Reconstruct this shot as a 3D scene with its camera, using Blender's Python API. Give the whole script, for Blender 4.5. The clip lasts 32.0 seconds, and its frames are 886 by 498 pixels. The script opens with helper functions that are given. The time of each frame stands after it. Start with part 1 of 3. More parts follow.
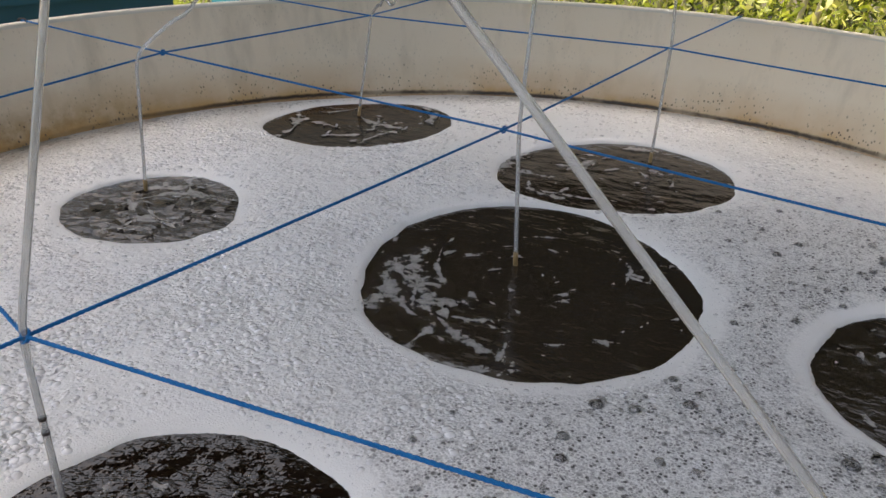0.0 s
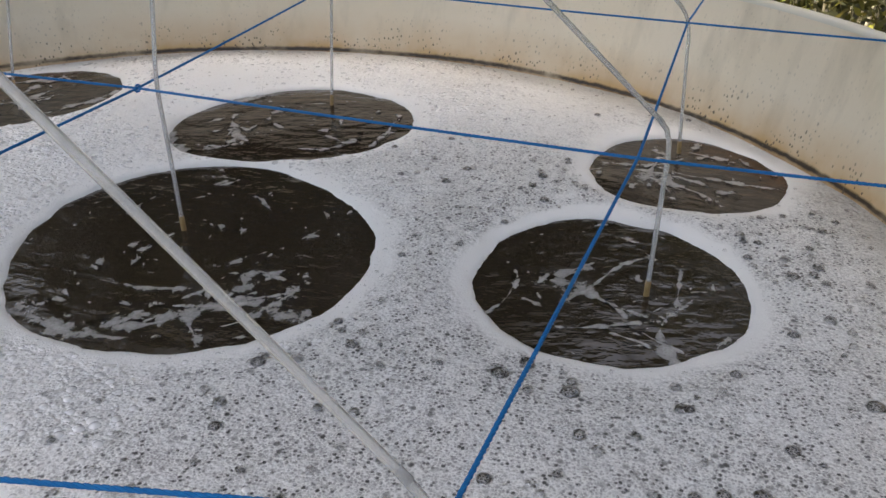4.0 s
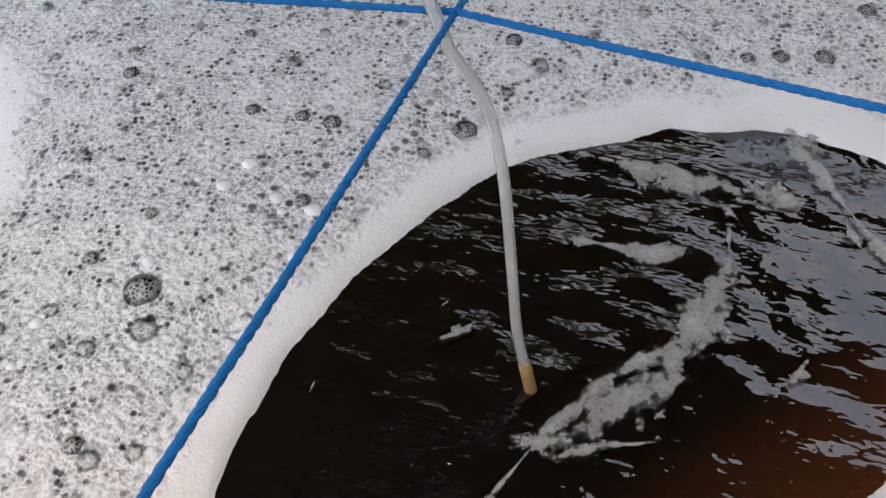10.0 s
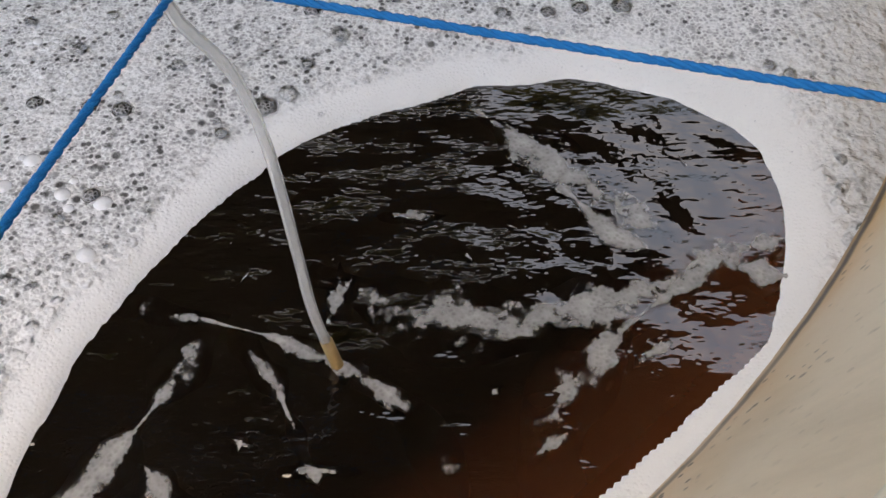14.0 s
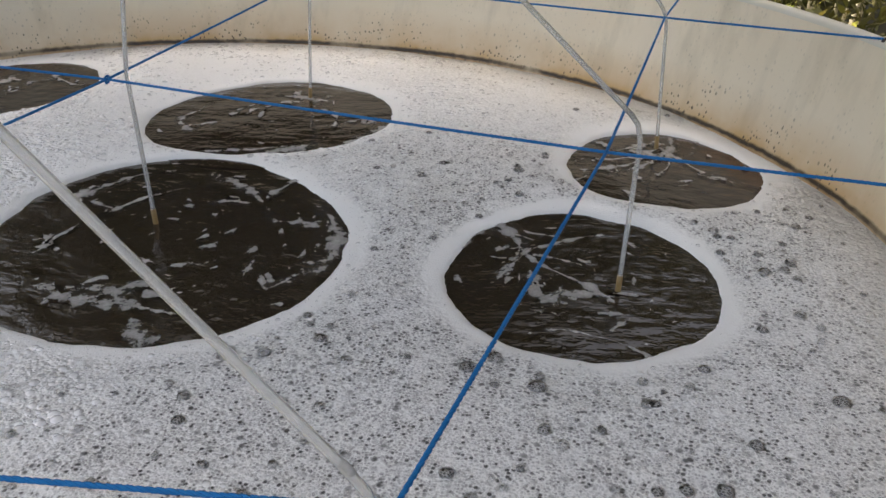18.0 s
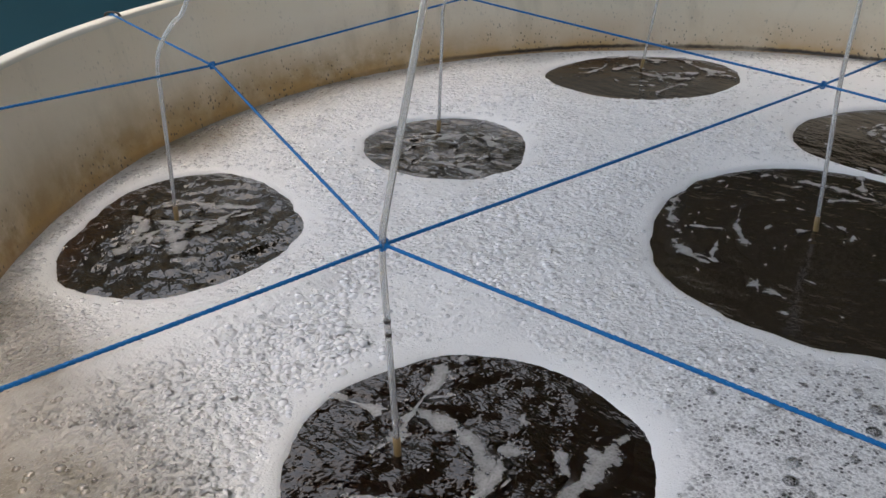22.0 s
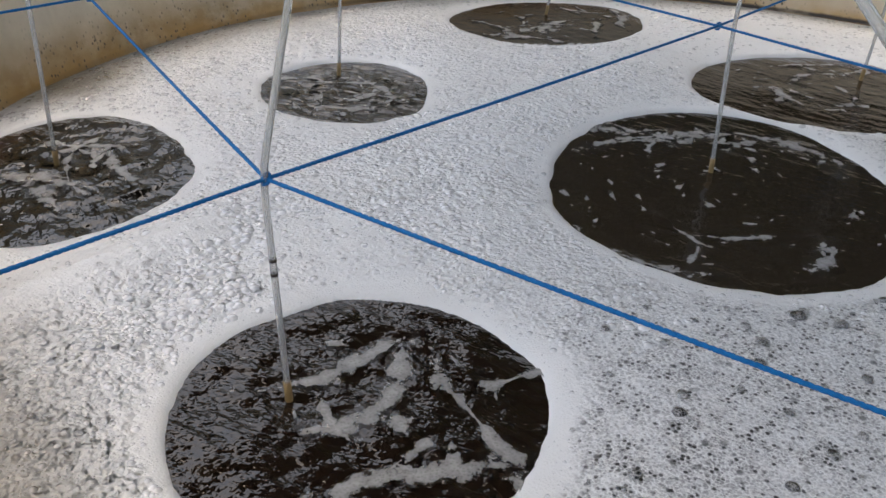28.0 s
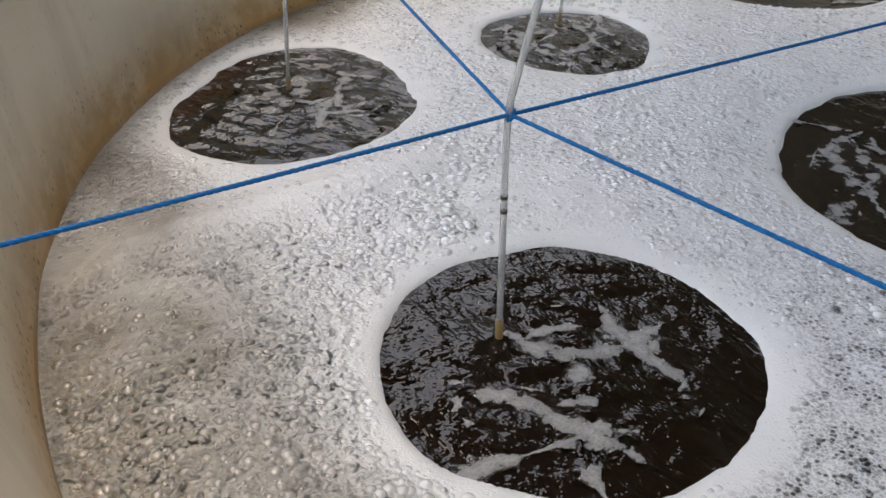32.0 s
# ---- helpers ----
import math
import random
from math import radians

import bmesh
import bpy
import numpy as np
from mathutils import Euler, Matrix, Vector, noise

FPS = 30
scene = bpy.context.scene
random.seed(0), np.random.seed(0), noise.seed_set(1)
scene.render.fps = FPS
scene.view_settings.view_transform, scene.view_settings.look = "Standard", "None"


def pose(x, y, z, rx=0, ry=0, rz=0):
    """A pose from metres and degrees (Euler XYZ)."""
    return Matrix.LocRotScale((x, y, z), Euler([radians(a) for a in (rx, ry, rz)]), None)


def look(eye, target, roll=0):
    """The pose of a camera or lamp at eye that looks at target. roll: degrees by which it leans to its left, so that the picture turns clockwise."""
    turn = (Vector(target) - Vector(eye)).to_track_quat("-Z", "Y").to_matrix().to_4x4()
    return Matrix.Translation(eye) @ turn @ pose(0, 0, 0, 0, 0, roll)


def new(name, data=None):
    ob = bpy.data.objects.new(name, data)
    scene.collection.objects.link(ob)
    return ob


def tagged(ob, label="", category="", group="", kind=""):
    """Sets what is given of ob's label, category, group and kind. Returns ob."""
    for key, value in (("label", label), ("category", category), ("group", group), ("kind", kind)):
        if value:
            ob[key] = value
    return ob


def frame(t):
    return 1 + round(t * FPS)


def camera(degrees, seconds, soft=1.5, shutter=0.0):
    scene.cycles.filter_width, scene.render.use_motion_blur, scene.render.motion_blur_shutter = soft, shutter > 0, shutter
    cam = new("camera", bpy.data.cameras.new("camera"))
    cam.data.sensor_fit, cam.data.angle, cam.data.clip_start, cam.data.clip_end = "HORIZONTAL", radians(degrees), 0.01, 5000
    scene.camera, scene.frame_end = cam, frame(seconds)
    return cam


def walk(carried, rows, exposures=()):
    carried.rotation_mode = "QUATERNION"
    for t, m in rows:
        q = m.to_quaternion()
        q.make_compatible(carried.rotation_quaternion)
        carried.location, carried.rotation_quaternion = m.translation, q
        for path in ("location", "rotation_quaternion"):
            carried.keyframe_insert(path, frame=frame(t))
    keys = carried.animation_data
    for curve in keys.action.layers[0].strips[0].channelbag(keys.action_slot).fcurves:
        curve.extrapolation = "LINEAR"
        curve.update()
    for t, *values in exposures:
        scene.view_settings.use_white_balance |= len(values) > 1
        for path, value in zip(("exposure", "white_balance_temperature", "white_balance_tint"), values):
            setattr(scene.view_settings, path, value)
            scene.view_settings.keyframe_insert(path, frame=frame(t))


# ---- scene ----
cam = camera(54.85, 32.0)
# path begin
PATH = [
    (0, look((-0.9304, -0.4390, 0.5096), (-0.1401, 0.0116, 0.0944), 1.56)),
    (0.5, look((-0.9348, -0.4424, 0.5304), (-0.1365, -0.0199, 0.1012), 1.37)),
    (1, look((-0.9246, -0.4518, 0.5119), (-0.1179, -0.0361, 0.0919), 1.24)),
    (1.5, look((-0.9236, -0.4544, 0.5165), (-0.1091, -0.0620, 0.0891), 1.45)),
    (2, look((-0.9179, -0.4635, 0.5099), (-0.0860, -0.1109, 0.0813), 1.01)),
    (2.5, look((-0.9023, -0.4931, 0.5075), (-0.0431, -0.2155, 0.0778), 0.98)),
    (3, look((-0.8698, -0.5269, 0.5010), (-0.0027, -0.3106, 0.0523), 0.40)),
    (3.5, look((-0.8588, -0.5419, 0.4977), (0.0094, -0.3533, 0.0387), 0.29)),
    (5.5, look((-0.8825, -0.5347, 0.4954), (-0.0238, -0.3305, 0.0254), 0.66)),
    (6, look((-0.8867, -0.5236, 0.4962), (-0.0356, -0.2937, 0.0243), 0.08)),
    (6.5, look((-0.8852, -0.5295, 0.5008), (-0.0390, -0.2895, 0.0251), -0.12)),
    (7, look((-0.8790, -0.5291, 0.4926), (-0.0337, -0.2824, 0.0188), -1.00)),
    (7.5, look((-0.8781, -0.5367, 0.4888), (-0.0428, -0.3121, -0.0131), -0.56)),
    (8, look((-0.8671, -0.5466, 0.4716), (-0.0502, -0.3801, -0.0806), 0.27)),
    (8.5, look((-0.8477, -0.5566, 0.4521), (-0.1099, -0.3846, -0.2006), -1.28)),
    (9, look((-0.8333, -0.5606, 0.4344), (-0.1852, -0.3609, -0.3006), -3.94)),
    (9.5, look((-0.8429, -0.5568, 0.4150), (-0.2367, -0.3557, -0.3545), -4.03)),
    (10, look((-0.8489, -0.5585, 0.4044), (-0.2427, -0.3706, -0.3683), -3.08)),
    (10.5, look((-0.8380, -0.5737, 0.3969), (-0.2437, -0.3937, -0.3869), -4.70)),
    (11, look((-0.8315, -0.6018, 0.3849), (-0.2710, -0.4756, -0.4336), -3.20)),
    (11.5, look((-0.8289, -0.6010, 0.3775), (-0.2794, -0.5120, -0.4532), -0.54)),
    (12, look((-0.8279, -0.5931, 0.3751), (-0.2791, -0.5218, -0.4578), 1.09)),
    (12.5, look((-0.8259, -0.6002, 0.3782), (-0.2830, -0.5230, -0.4581), -0.15)),
    (13, look((-0.8251, -0.6107, 0.3841), (-0.2792, -0.5231, -0.4492), -1.85)),
    (13.5, look((-0.8278, -0.6130, 0.3903), (-0.2562, -0.5299, -0.4259), -1.58)),
    (15.5, look((-0.8372, -0.5967, 0.4352), (-0.0775, -0.5657, -0.2143), 2.97)),
    (16, look((-0.8240, -0.5938, 0.4702), (0.0051, -0.5554, -0.0876), 3.08)),
    (16.5, look((-0.8224, -0.5893, 0.4760), (0.0337, -0.5331, -0.0378), 2.54)),
    (17, look((-0.8278, -0.5869, 0.4724), (0.0371, -0.5197, -0.0250), 2.41)),
    (17.5, look((-0.8380, -0.5827, 0.4796), (0.0307, -0.4888, -0.0067), 2.29)),
    (18, look((-0.8538, -0.5613, 0.4929), (0.0139, -0.3860, 0.0276), 0.97)),
    (18.5, look((-0.8738, -0.5203, 0.5044), (-0.0150, -0.2385, 0.0766), 0.01)),
    (19, look((-0.8926, -0.5005, 0.5258), (-0.0748, -0.1255, 0.0892), -1.42)),
    (19.5, look((-0.8923, -0.4833, 0.5265), (-0.1142, -0.0438, 0.0779), -1.89)),
    (20, look((-0.9300, -0.4492, 0.5062), (-0.1768, 0.0399, 0.0665), 0.36)),
    (20.5, look((-0.9468, -0.4270, 0.5027), (-0.2356, 0.1137, 0.0534), 0.25)),
    (21, look((-0.9639, -0.4038, 0.5000), (-0.2990, 0.1872, 0.0433), -0.21)),
    (21.5, look((-0.9813, -0.3961, 0.5022), (-0.3542, 0.2336, 0.0437), -0.88)),
    (22, look((-0.9941, -0.3950, 0.5000), (-0.3873, 0.2533, 0.0400), -0.79)),
    (22.5, look((-0.9928, -0.3927, 0.4918), (-0.3952, 0.2418, 0.0016), -0.00)),
    (23, look((-0.9620, -0.3931, 0.4888), (-0.4054, 0.2131, -0.0793), -4.47)),
    (23.5, look((-0.9681, -0.3862, 0.4684), (-0.3983, 0.2137, -0.0933), -1.12)),
    (24, look((-0.9893, -0.3839, 0.4657), (-0.4256, 0.2546, -0.0583), -0.64)),
    (24.5, look((-0.9858, -0.3814, 0.4728), (-0.4145, 0.2742, -0.0211), -0.02)),
    (25, look((-0.9668, -0.3978, 0.4756), (-0.3291, 0.1996, -0.0107), 1.49)),
    (25.5, look((-0.9416, -0.4121, 0.4683), (-0.2380, 0.1089, -0.0148), 2.54)),
    (27.5, look((-0.9619, -0.4105, 0.4774), (-0.2831, 0.1288, -0.0209), 0.86)),
    (28, look((-0.9724, -0.4009, 0.4755), (-0.3139, 0.1585, -0.0280), 1.75)),
    (28.5, look((-0.9739, -0.3924, 0.4632), (-0.3388, 0.1665, -0.0699), 2.09)),
    (29, look((-0.9601, -0.3859, 0.4343), (-0.3341, 0.1463, -0.1357), 1.32)),
    (29.5, look((-0.9676, -0.3850, 0.4372), (-0.3441, 0.1477, -0.1350), 2.65)),
    (30, look((-0.9874, -0.3808, 0.4608), (-0.3851, 0.2065, -0.0798), 2.71)),
    (30.5, look((-1.0029, -0.3771, 0.4733), (-0.4433, 0.2631, -0.0530), 2.54)),
    (31, look((-1.0110, -0.3681, 0.4689), (-0.5048, 0.3071, -0.0677), 1.81)),
    (31.5, look((-1.0173, -0.3723, 0.4702), (-0.5269, 0.3070, -0.0759), 1.48)),
    (32, look((-1.0060, -0.3735, 0.4616), (-0.5109, 0.3003, -0.0869), 1.18)),
]
# path end
walk(cam, PATH, [(0, 1.36, 7800, 10), (3, 1.56, 7800, 10), (8, 1.66, 7700, 9), (10, 1.82, 7700, 9), (13.5, 2.0, 7900, 10), (15.5, 1.78, 8000, 9), (17, 1.72, 8100, 9), (20, 1.42, 7700, 9), (22, 1.48, 7600, 8), (25, 1.62, 7600, 8), (29, 1.54, 7600, 8), (32, 1.58, 7600, 8)])

# ---- world, sun, exposure ----
world = bpy.data.worlds.new("sky")
scene.world = world
world.use_nodes = True
wn, wl = world.node_tree.nodes, world.node_tree.links
sky = wn.new("ShaderNodeTexSky")
sky.sky_type, sky.sun_disc = "NISHITA", False
sky.sun_elevation, sky.sun_rotation = radians(78), radians(35)
sky.dust_density = 5.0
wn["Background"].inputs[1].default_value = 0.15
wl.new(sky.outputs[0], wn["Background"].inputs[0])
sun = new("sun", bpy.data.lights.new("sun", "SUN"))
sun.data.energy, sun.data.angle, sun.data.color = 4.0, radians(0.5), (1.0, 0.95, 0.86)
sun.matrix_world = look((1.19, 1.70, 9.78), (0, 0, 0))


# ---- materials ----
def material(name):
    m = bpy.data.materials.new(name)
    m.use_nodes = True
    t = m.node_tree
    return m, t.nodes, t.links, t.nodes["Principled BSDF"]


def mapped(n, l, scale=1.0):
    c = n.new("ShaderNodeTexCoord")
    mp = n.new("ShaderNodeMapping")
    mp.inputs["Scale"].default_value = scale if isinstance(scale, tuple) else (scale,) * 3
    l.new(c.outputs["Object"], mp.inputs[0])
    return mp.outputs[0]


def noise_tex(n, l, vec, scale, detail=4.0, rough=0.55):
    t = n.new("ShaderNodeTexNoise")
    t.inputs["Scale"].default_value, t.inputs["Detail"].default_value, t.inputs["Roughness"].default_value = scale, detail, rough
    l.new(vec, t.inputs["Vector"])
    return t.outputs["Fac"]


def voronoi(n, l, vec, scale, feature="F1", out="Distance"):
    t = n.new("ShaderNodeTexVoronoi")
    t.feature = feature
    t.inputs["Scale"].default_value = scale
    l.new(vec, t.inputs["Vector"])
    return t.outputs[out]


def ramp(n, l, fac, stops):
    r = n.new("ShaderNodeValToRGB")
    while len(r.color_ramp.elements) < len(stops):
        r.color_ramp.elements.new(0.5)
    for e, (p, c) in zip(r.color_ramp.elements, stops):
        e.position = p
        e.color = (*c, 1) if isinstance(c, tuple) else (c, c, c, 1)
    l.new(fac, r.inputs[0])
    return r.outputs[0]


def mix(n, l, fac, a, b, mode="MIX"):
    m = n.new("ShaderNodeMix")
    m.data_type, m.blend_type = "RGBA", mode
    for sock, v in ((m.inputs["Factor"], fac), (m.inputs["A"], a), (m.inputs["B"], b)):
        if isinstance(v, (int, float)):
            sock.default_value = v if sock == m.inputs["Factor"] else (v, v, v, 1)
        elif isinstance(v, tuple):
            sock.default_value = (*v, 1)
        else:
            l.new(v, sock)
    return m.outputs["Result"]


def maths(n, l, op, a, b=0.0, c=0.0):
    m = n.new("ShaderNodeMath")
    m.operation = op
    for sock, v in zip(m.inputs, (a, b, c)):
        if isinstance(v, (int, float)):
            sock.default_value = v
        else:
            l.new(v, sock)
    return m.outputs[0]


def bump(n, l, height, strength, distance, bsdf, before=None):
    b = n.new("ShaderNodeBump")
    b.inputs["Strength"].default_value, b.inputs["Distance"].default_value = strength, distance
    l.new(height, b.inputs["Height"])
    if before:
        l.new(before, b.inputs["Normal"])
    if bsdf:
        l.new(b.outputs[0], bsdf.inputs["Normal"])
    return b.outputs[0]


def attribute(n, name):
    a = n.new("ShaderNodeAttribute")
    a.attribute_name = name
    return a.outputs["Fac"]


def dots(n, l, vec, scale, size, share, soft=0.10):
    """Round spots, one to a cell, of which only a share is there; the cut through the cells varies their size."""
    rand = n.new("ShaderNodeSeparateColor")
    l.new(voronoi(n, l, vec, scale, "F1", "Color"), rand.inputs[0])
    spot = ramp(n, l, voronoi(n, l, vec, scale), [(size - soft, 1.0), (size + soft, 0.0)])
    return maths(n, l, "MULTIPLY", spot, ramp(n, l, rand.outputs[0], [(1 - share - 0.12, 0.0), (1 - share + 0.12, 1.0)]))


def make_foam():
    """White foam: domed bubbles where it is firm, a fine net with dark open cells where it is coarse."""
    m, n, l, b = material("foam")
    v = mapped(n, l)
    coarse, grey = attribute(n, "coarse"), attribute(n, "thin")
    warp = n.new("ShaderNodeVectorMath")
    warp.operation = "MULTIPLY_ADD"
    wob = n.new("ShaderNodeTexNoise")
    wob.inputs["Scale"].default_value = 240
    l.new(v, wob.inputs["Vector"])
    l.new(wob.outputs["Color"], warp.inputs[0])
    warp.inputs[1].default_value = (0.0014, 0.0014, 0.0014)
    l.new(v, warp.inputs[2])
    w = warp.outputs[0]
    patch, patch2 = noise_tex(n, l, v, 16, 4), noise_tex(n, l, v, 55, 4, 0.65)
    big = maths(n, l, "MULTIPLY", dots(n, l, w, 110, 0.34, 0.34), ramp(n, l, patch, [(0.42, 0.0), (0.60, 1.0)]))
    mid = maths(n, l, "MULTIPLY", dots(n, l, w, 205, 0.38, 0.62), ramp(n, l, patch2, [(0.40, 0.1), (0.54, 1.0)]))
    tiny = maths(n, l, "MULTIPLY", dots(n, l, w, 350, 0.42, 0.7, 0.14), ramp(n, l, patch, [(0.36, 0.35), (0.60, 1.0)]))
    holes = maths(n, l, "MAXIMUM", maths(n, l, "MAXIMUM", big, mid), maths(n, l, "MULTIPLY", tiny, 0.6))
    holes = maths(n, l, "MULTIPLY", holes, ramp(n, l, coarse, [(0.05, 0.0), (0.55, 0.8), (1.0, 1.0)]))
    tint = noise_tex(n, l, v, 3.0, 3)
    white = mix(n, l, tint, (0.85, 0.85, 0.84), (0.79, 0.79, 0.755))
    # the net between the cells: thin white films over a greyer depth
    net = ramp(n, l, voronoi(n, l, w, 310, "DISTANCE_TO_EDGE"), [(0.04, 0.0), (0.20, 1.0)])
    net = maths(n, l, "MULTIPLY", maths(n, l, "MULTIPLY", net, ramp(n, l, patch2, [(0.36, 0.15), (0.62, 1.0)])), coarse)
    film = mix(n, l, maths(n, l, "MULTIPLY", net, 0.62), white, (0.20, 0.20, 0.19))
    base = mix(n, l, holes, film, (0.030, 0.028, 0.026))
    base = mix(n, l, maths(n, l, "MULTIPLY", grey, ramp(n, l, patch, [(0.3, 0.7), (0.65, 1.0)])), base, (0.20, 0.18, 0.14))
    l.new(base, b.inputs["Base Color"])
    b.inputs["Roughness"].default_value = 0.28
    pop = attribute(n, "popcorn")
    cells = maths(n, l, "MULTIPLY", ramp(n, l, voronoi(n, l, w, 230, "SMOOTH_F1"), [(0.0, 1.0), (0.25, 0.85), (0.6, 0.0)]), ramp(n, l, coarse, [(0.05, 0.0), (0.45, 1.0)]))
    n1 = bump(n, l, ramp(n, l, voronoi(n, l, w, 420), [(0.0, 1.0), (0.6, 0.0)]), 0.35, 0.0011, None)
    n2 = bump(n, l, cells, 0.5, 0.0022, None, n1)
    for scale, high, share in ((270, 0.0014, 0.9), (150, 0.0032, 0.75), (85, 0.0052, 0.5)):
        round_top = ramp(n, l, voronoi(n, l, w, scale, "SMOOTH_F1"), [(0.0, 1.0), (0.2, 0.85), (0.42, 0.25), (0.6, 0.0)])
        there = ramp(n, l, noise_tex(n, l, v, scale * 0.16, 3), [(0.62 - 0.3 * share, 0.0), (0.70 - 0.3 * share, 1.0)])
        n2 = bump(n, l, maths(n, l, "MULTIPLY", maths(n, l, "MULTIPLY", round_top, pop), there), 0.7, high, None, n2)
    bump(n, l, noise_tex(n, l, v, 40, 3), 0.15, 0.003, b, n2)
    return m


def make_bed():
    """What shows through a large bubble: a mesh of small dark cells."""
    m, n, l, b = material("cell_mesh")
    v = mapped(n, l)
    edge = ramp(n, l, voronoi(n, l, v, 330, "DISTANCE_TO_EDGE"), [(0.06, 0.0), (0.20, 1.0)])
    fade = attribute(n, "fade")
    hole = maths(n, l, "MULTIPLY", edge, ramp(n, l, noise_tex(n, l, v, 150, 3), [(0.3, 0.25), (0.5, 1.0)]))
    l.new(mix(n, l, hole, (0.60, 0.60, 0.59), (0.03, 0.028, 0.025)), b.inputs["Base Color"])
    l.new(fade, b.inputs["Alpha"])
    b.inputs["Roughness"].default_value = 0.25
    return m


def make_water(name, swell, fine, broad, ior, deep):
    m, n, l, b = material(name)
    v = mapped(n, l)
    base = mix(n, l, noise_tex(n, l, v, 6), deep, tuple(0.65 * c for c in deep))
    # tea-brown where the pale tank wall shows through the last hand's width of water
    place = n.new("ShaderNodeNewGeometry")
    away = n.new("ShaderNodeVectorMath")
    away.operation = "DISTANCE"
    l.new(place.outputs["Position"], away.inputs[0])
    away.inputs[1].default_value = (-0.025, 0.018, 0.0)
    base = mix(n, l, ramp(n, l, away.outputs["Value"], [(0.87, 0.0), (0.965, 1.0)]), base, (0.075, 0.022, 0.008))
    l.new(base, b.inputs["Base Color"])
    b.inputs["Roughness"].default_value = 0.04
    b.inputs["IOR"].default_value = ior
    n0 = bump(n, l, noise_tex(n, l, mapped(n, l, (1.3, 0.8, 1.0)), 8, 2), broad, 0.02, None)
    n1 = bump(n, l, noise_tex(n, l, mapped(n, l, (1.7, 0.8, 1.0)), 30, 3), swell, 0.0055, None, n0)
    bump(n, l, noise_tex(n, l, v, 110, 2), fine, 0.002, b, n1)
    return m


def make_tank_wall():
    m, n, l, b = material("cream_tank_paint")
    v = mapped(n, l)
    xyz = n.new("ShaderNodeSeparateXYZ")
    l.new(v, xyz.inputs[0])
    z = xyz.outputs["Z"]
    fine, wide = noise_tex(n, l, v, 60, 6, 0.65), noise_tex(n, l, v, 5, 5, 0.6)
    base = mix(n, l, wide, (0.77, 0.65, 0.475), (0.84, 0.75, 0.605))
    # faint grime running down from the rim
    run = noise_tex(n, l, mapped(n, l, (9.0, 9.0, 0.7)), 1.6, 5, 0.6)
    base = mix(n, l, maths(n, l, "MULTIPLY", ramp(n, l, run, [(0.52, 0.0), (0.75, 1.0)]), 0.4), base, (0.36, 0.30, 0.20))
    # rusty yellow zone over the old water line, then the dark line itself, then tan scum down to the foam
    level = maths(n, l, "ADD", z, maths(n, l, "MULTIPLY", maths(n, l, "SUBTRACT", noise_tex(n, l, v, 4, 4, 0.6), 0.5), 0.008))
    level = maths(n, l, "ADD", level, maths(n, l, "MULTIPLY", maths(n, l, "SUBTRACT", noise_tex(n, l, v, 60, 3), 0.5), 0.005))
    worn = noise_tex(n, l, v, 7, 4, 0.6)
    aside = maths(n, l, "ADD", maths(n, l, "MULTIPLY", xyz.outputs["X"], -0.55), maths(n, l, "MULTIPLY", xyz.outputs["Y"], 0.83))
    dirty = ramp(n, l, aside, [(0.48, 0.0), (0.82, 1.0)])
    crust = maths(n, l, "MULTIPLY", maths(n, l, "MULTIPLY", dirty, ramp(n, l, level, [(0.02, 1.0), (0.045, 0.6), (0.075, 0.0)])), ramp(n, l, noise_tex(n, l, v, 22, 5, 0.65), [(0.40, 0.0), (0.57, 1.0)]))
    base = mix(n, l, maths(n, l, "MULTIPLY", crust, 0.9), base, (0.17, 0.10, 0.035))
    brown = maths(n, l, "MULTIPLY", maths(n, l, "MULTIPLY", dirty, ramp(n, l, level, [(0.015, 1.0), (0.05, 0.75), (0.14, 0.0)])), ramp(n, l, noise_tex(n, l, v, 9, 5, 0.65), [(0.36, 0.35), (0.60, 1.0)]))
    base = mix(n, l, maths(n, l, "MULTIPLY", brown, 0.88), base, (0.36, 0.25, 0.11))
    rust = maths(n, l, "MULTIPLY", ramp(n, l, level, [(0.016, 1.0), (0.034, 0.55), (0.095, 0.0)]), ramp(n, l, worn, [(0.34, 0.4), (0.58, 1.0)]))
    base = mix(n, l, maths(n, l, "MULTIPLY", rust, 0.9), base, (0.55, 0.31, 0.09))
    base = mix(n, l, maths(n, l, "MULTIPLY", ramp(n, l, level, [(0.009, 0.85), (0.012, 0.0)]), ramp(n, l, worn, [(0.35, 0.4), (0.6, 1.0)])), base, (0.36, 0.23, 0.12))
    line = ramp(n, l, level, [(0.0085, 0.0), (0.0100, 1.0), (0.0155, 1.0), (0.0190, 0.0)])
    clean = maths(n, l, "SUBTRACT", 1.0, maths(n, l, "MULTIPLY", dirty, 0.85))
    base = mix(n, l, maths(n, l, "MULTIPLY", maths(n, l, "MULTIPLY", line, clean), ramp(n, l, worn, [(0.32, 0.45), (0.48, 1.0)])), base, (0.03, 0.016, 0.008))
    # small dark specks and short marks, thickest near the line
    tall = mapped(n, l, (1.0, 1.0, 0.65))
    near = ramp(n, l, level, [(0.02, 1.0), (0.05, 0.6), (0.09, 0.12)])
    for scale, size in ((170, 0.26), (90, 0.17)):
        spot = maths(n, l, "MULTIPLY", dots(n, l, tall, scale, size, 0.42, 0.06), maths(n, l, "MULTIPLY", near, ramp(n, l, noise_tex(n, l, v, 13, 3), [(0.42, 0.0), (0.60, 1.6)])))
        base = mix(n, l, spot, base, (0.10, 0.075, 0.045))
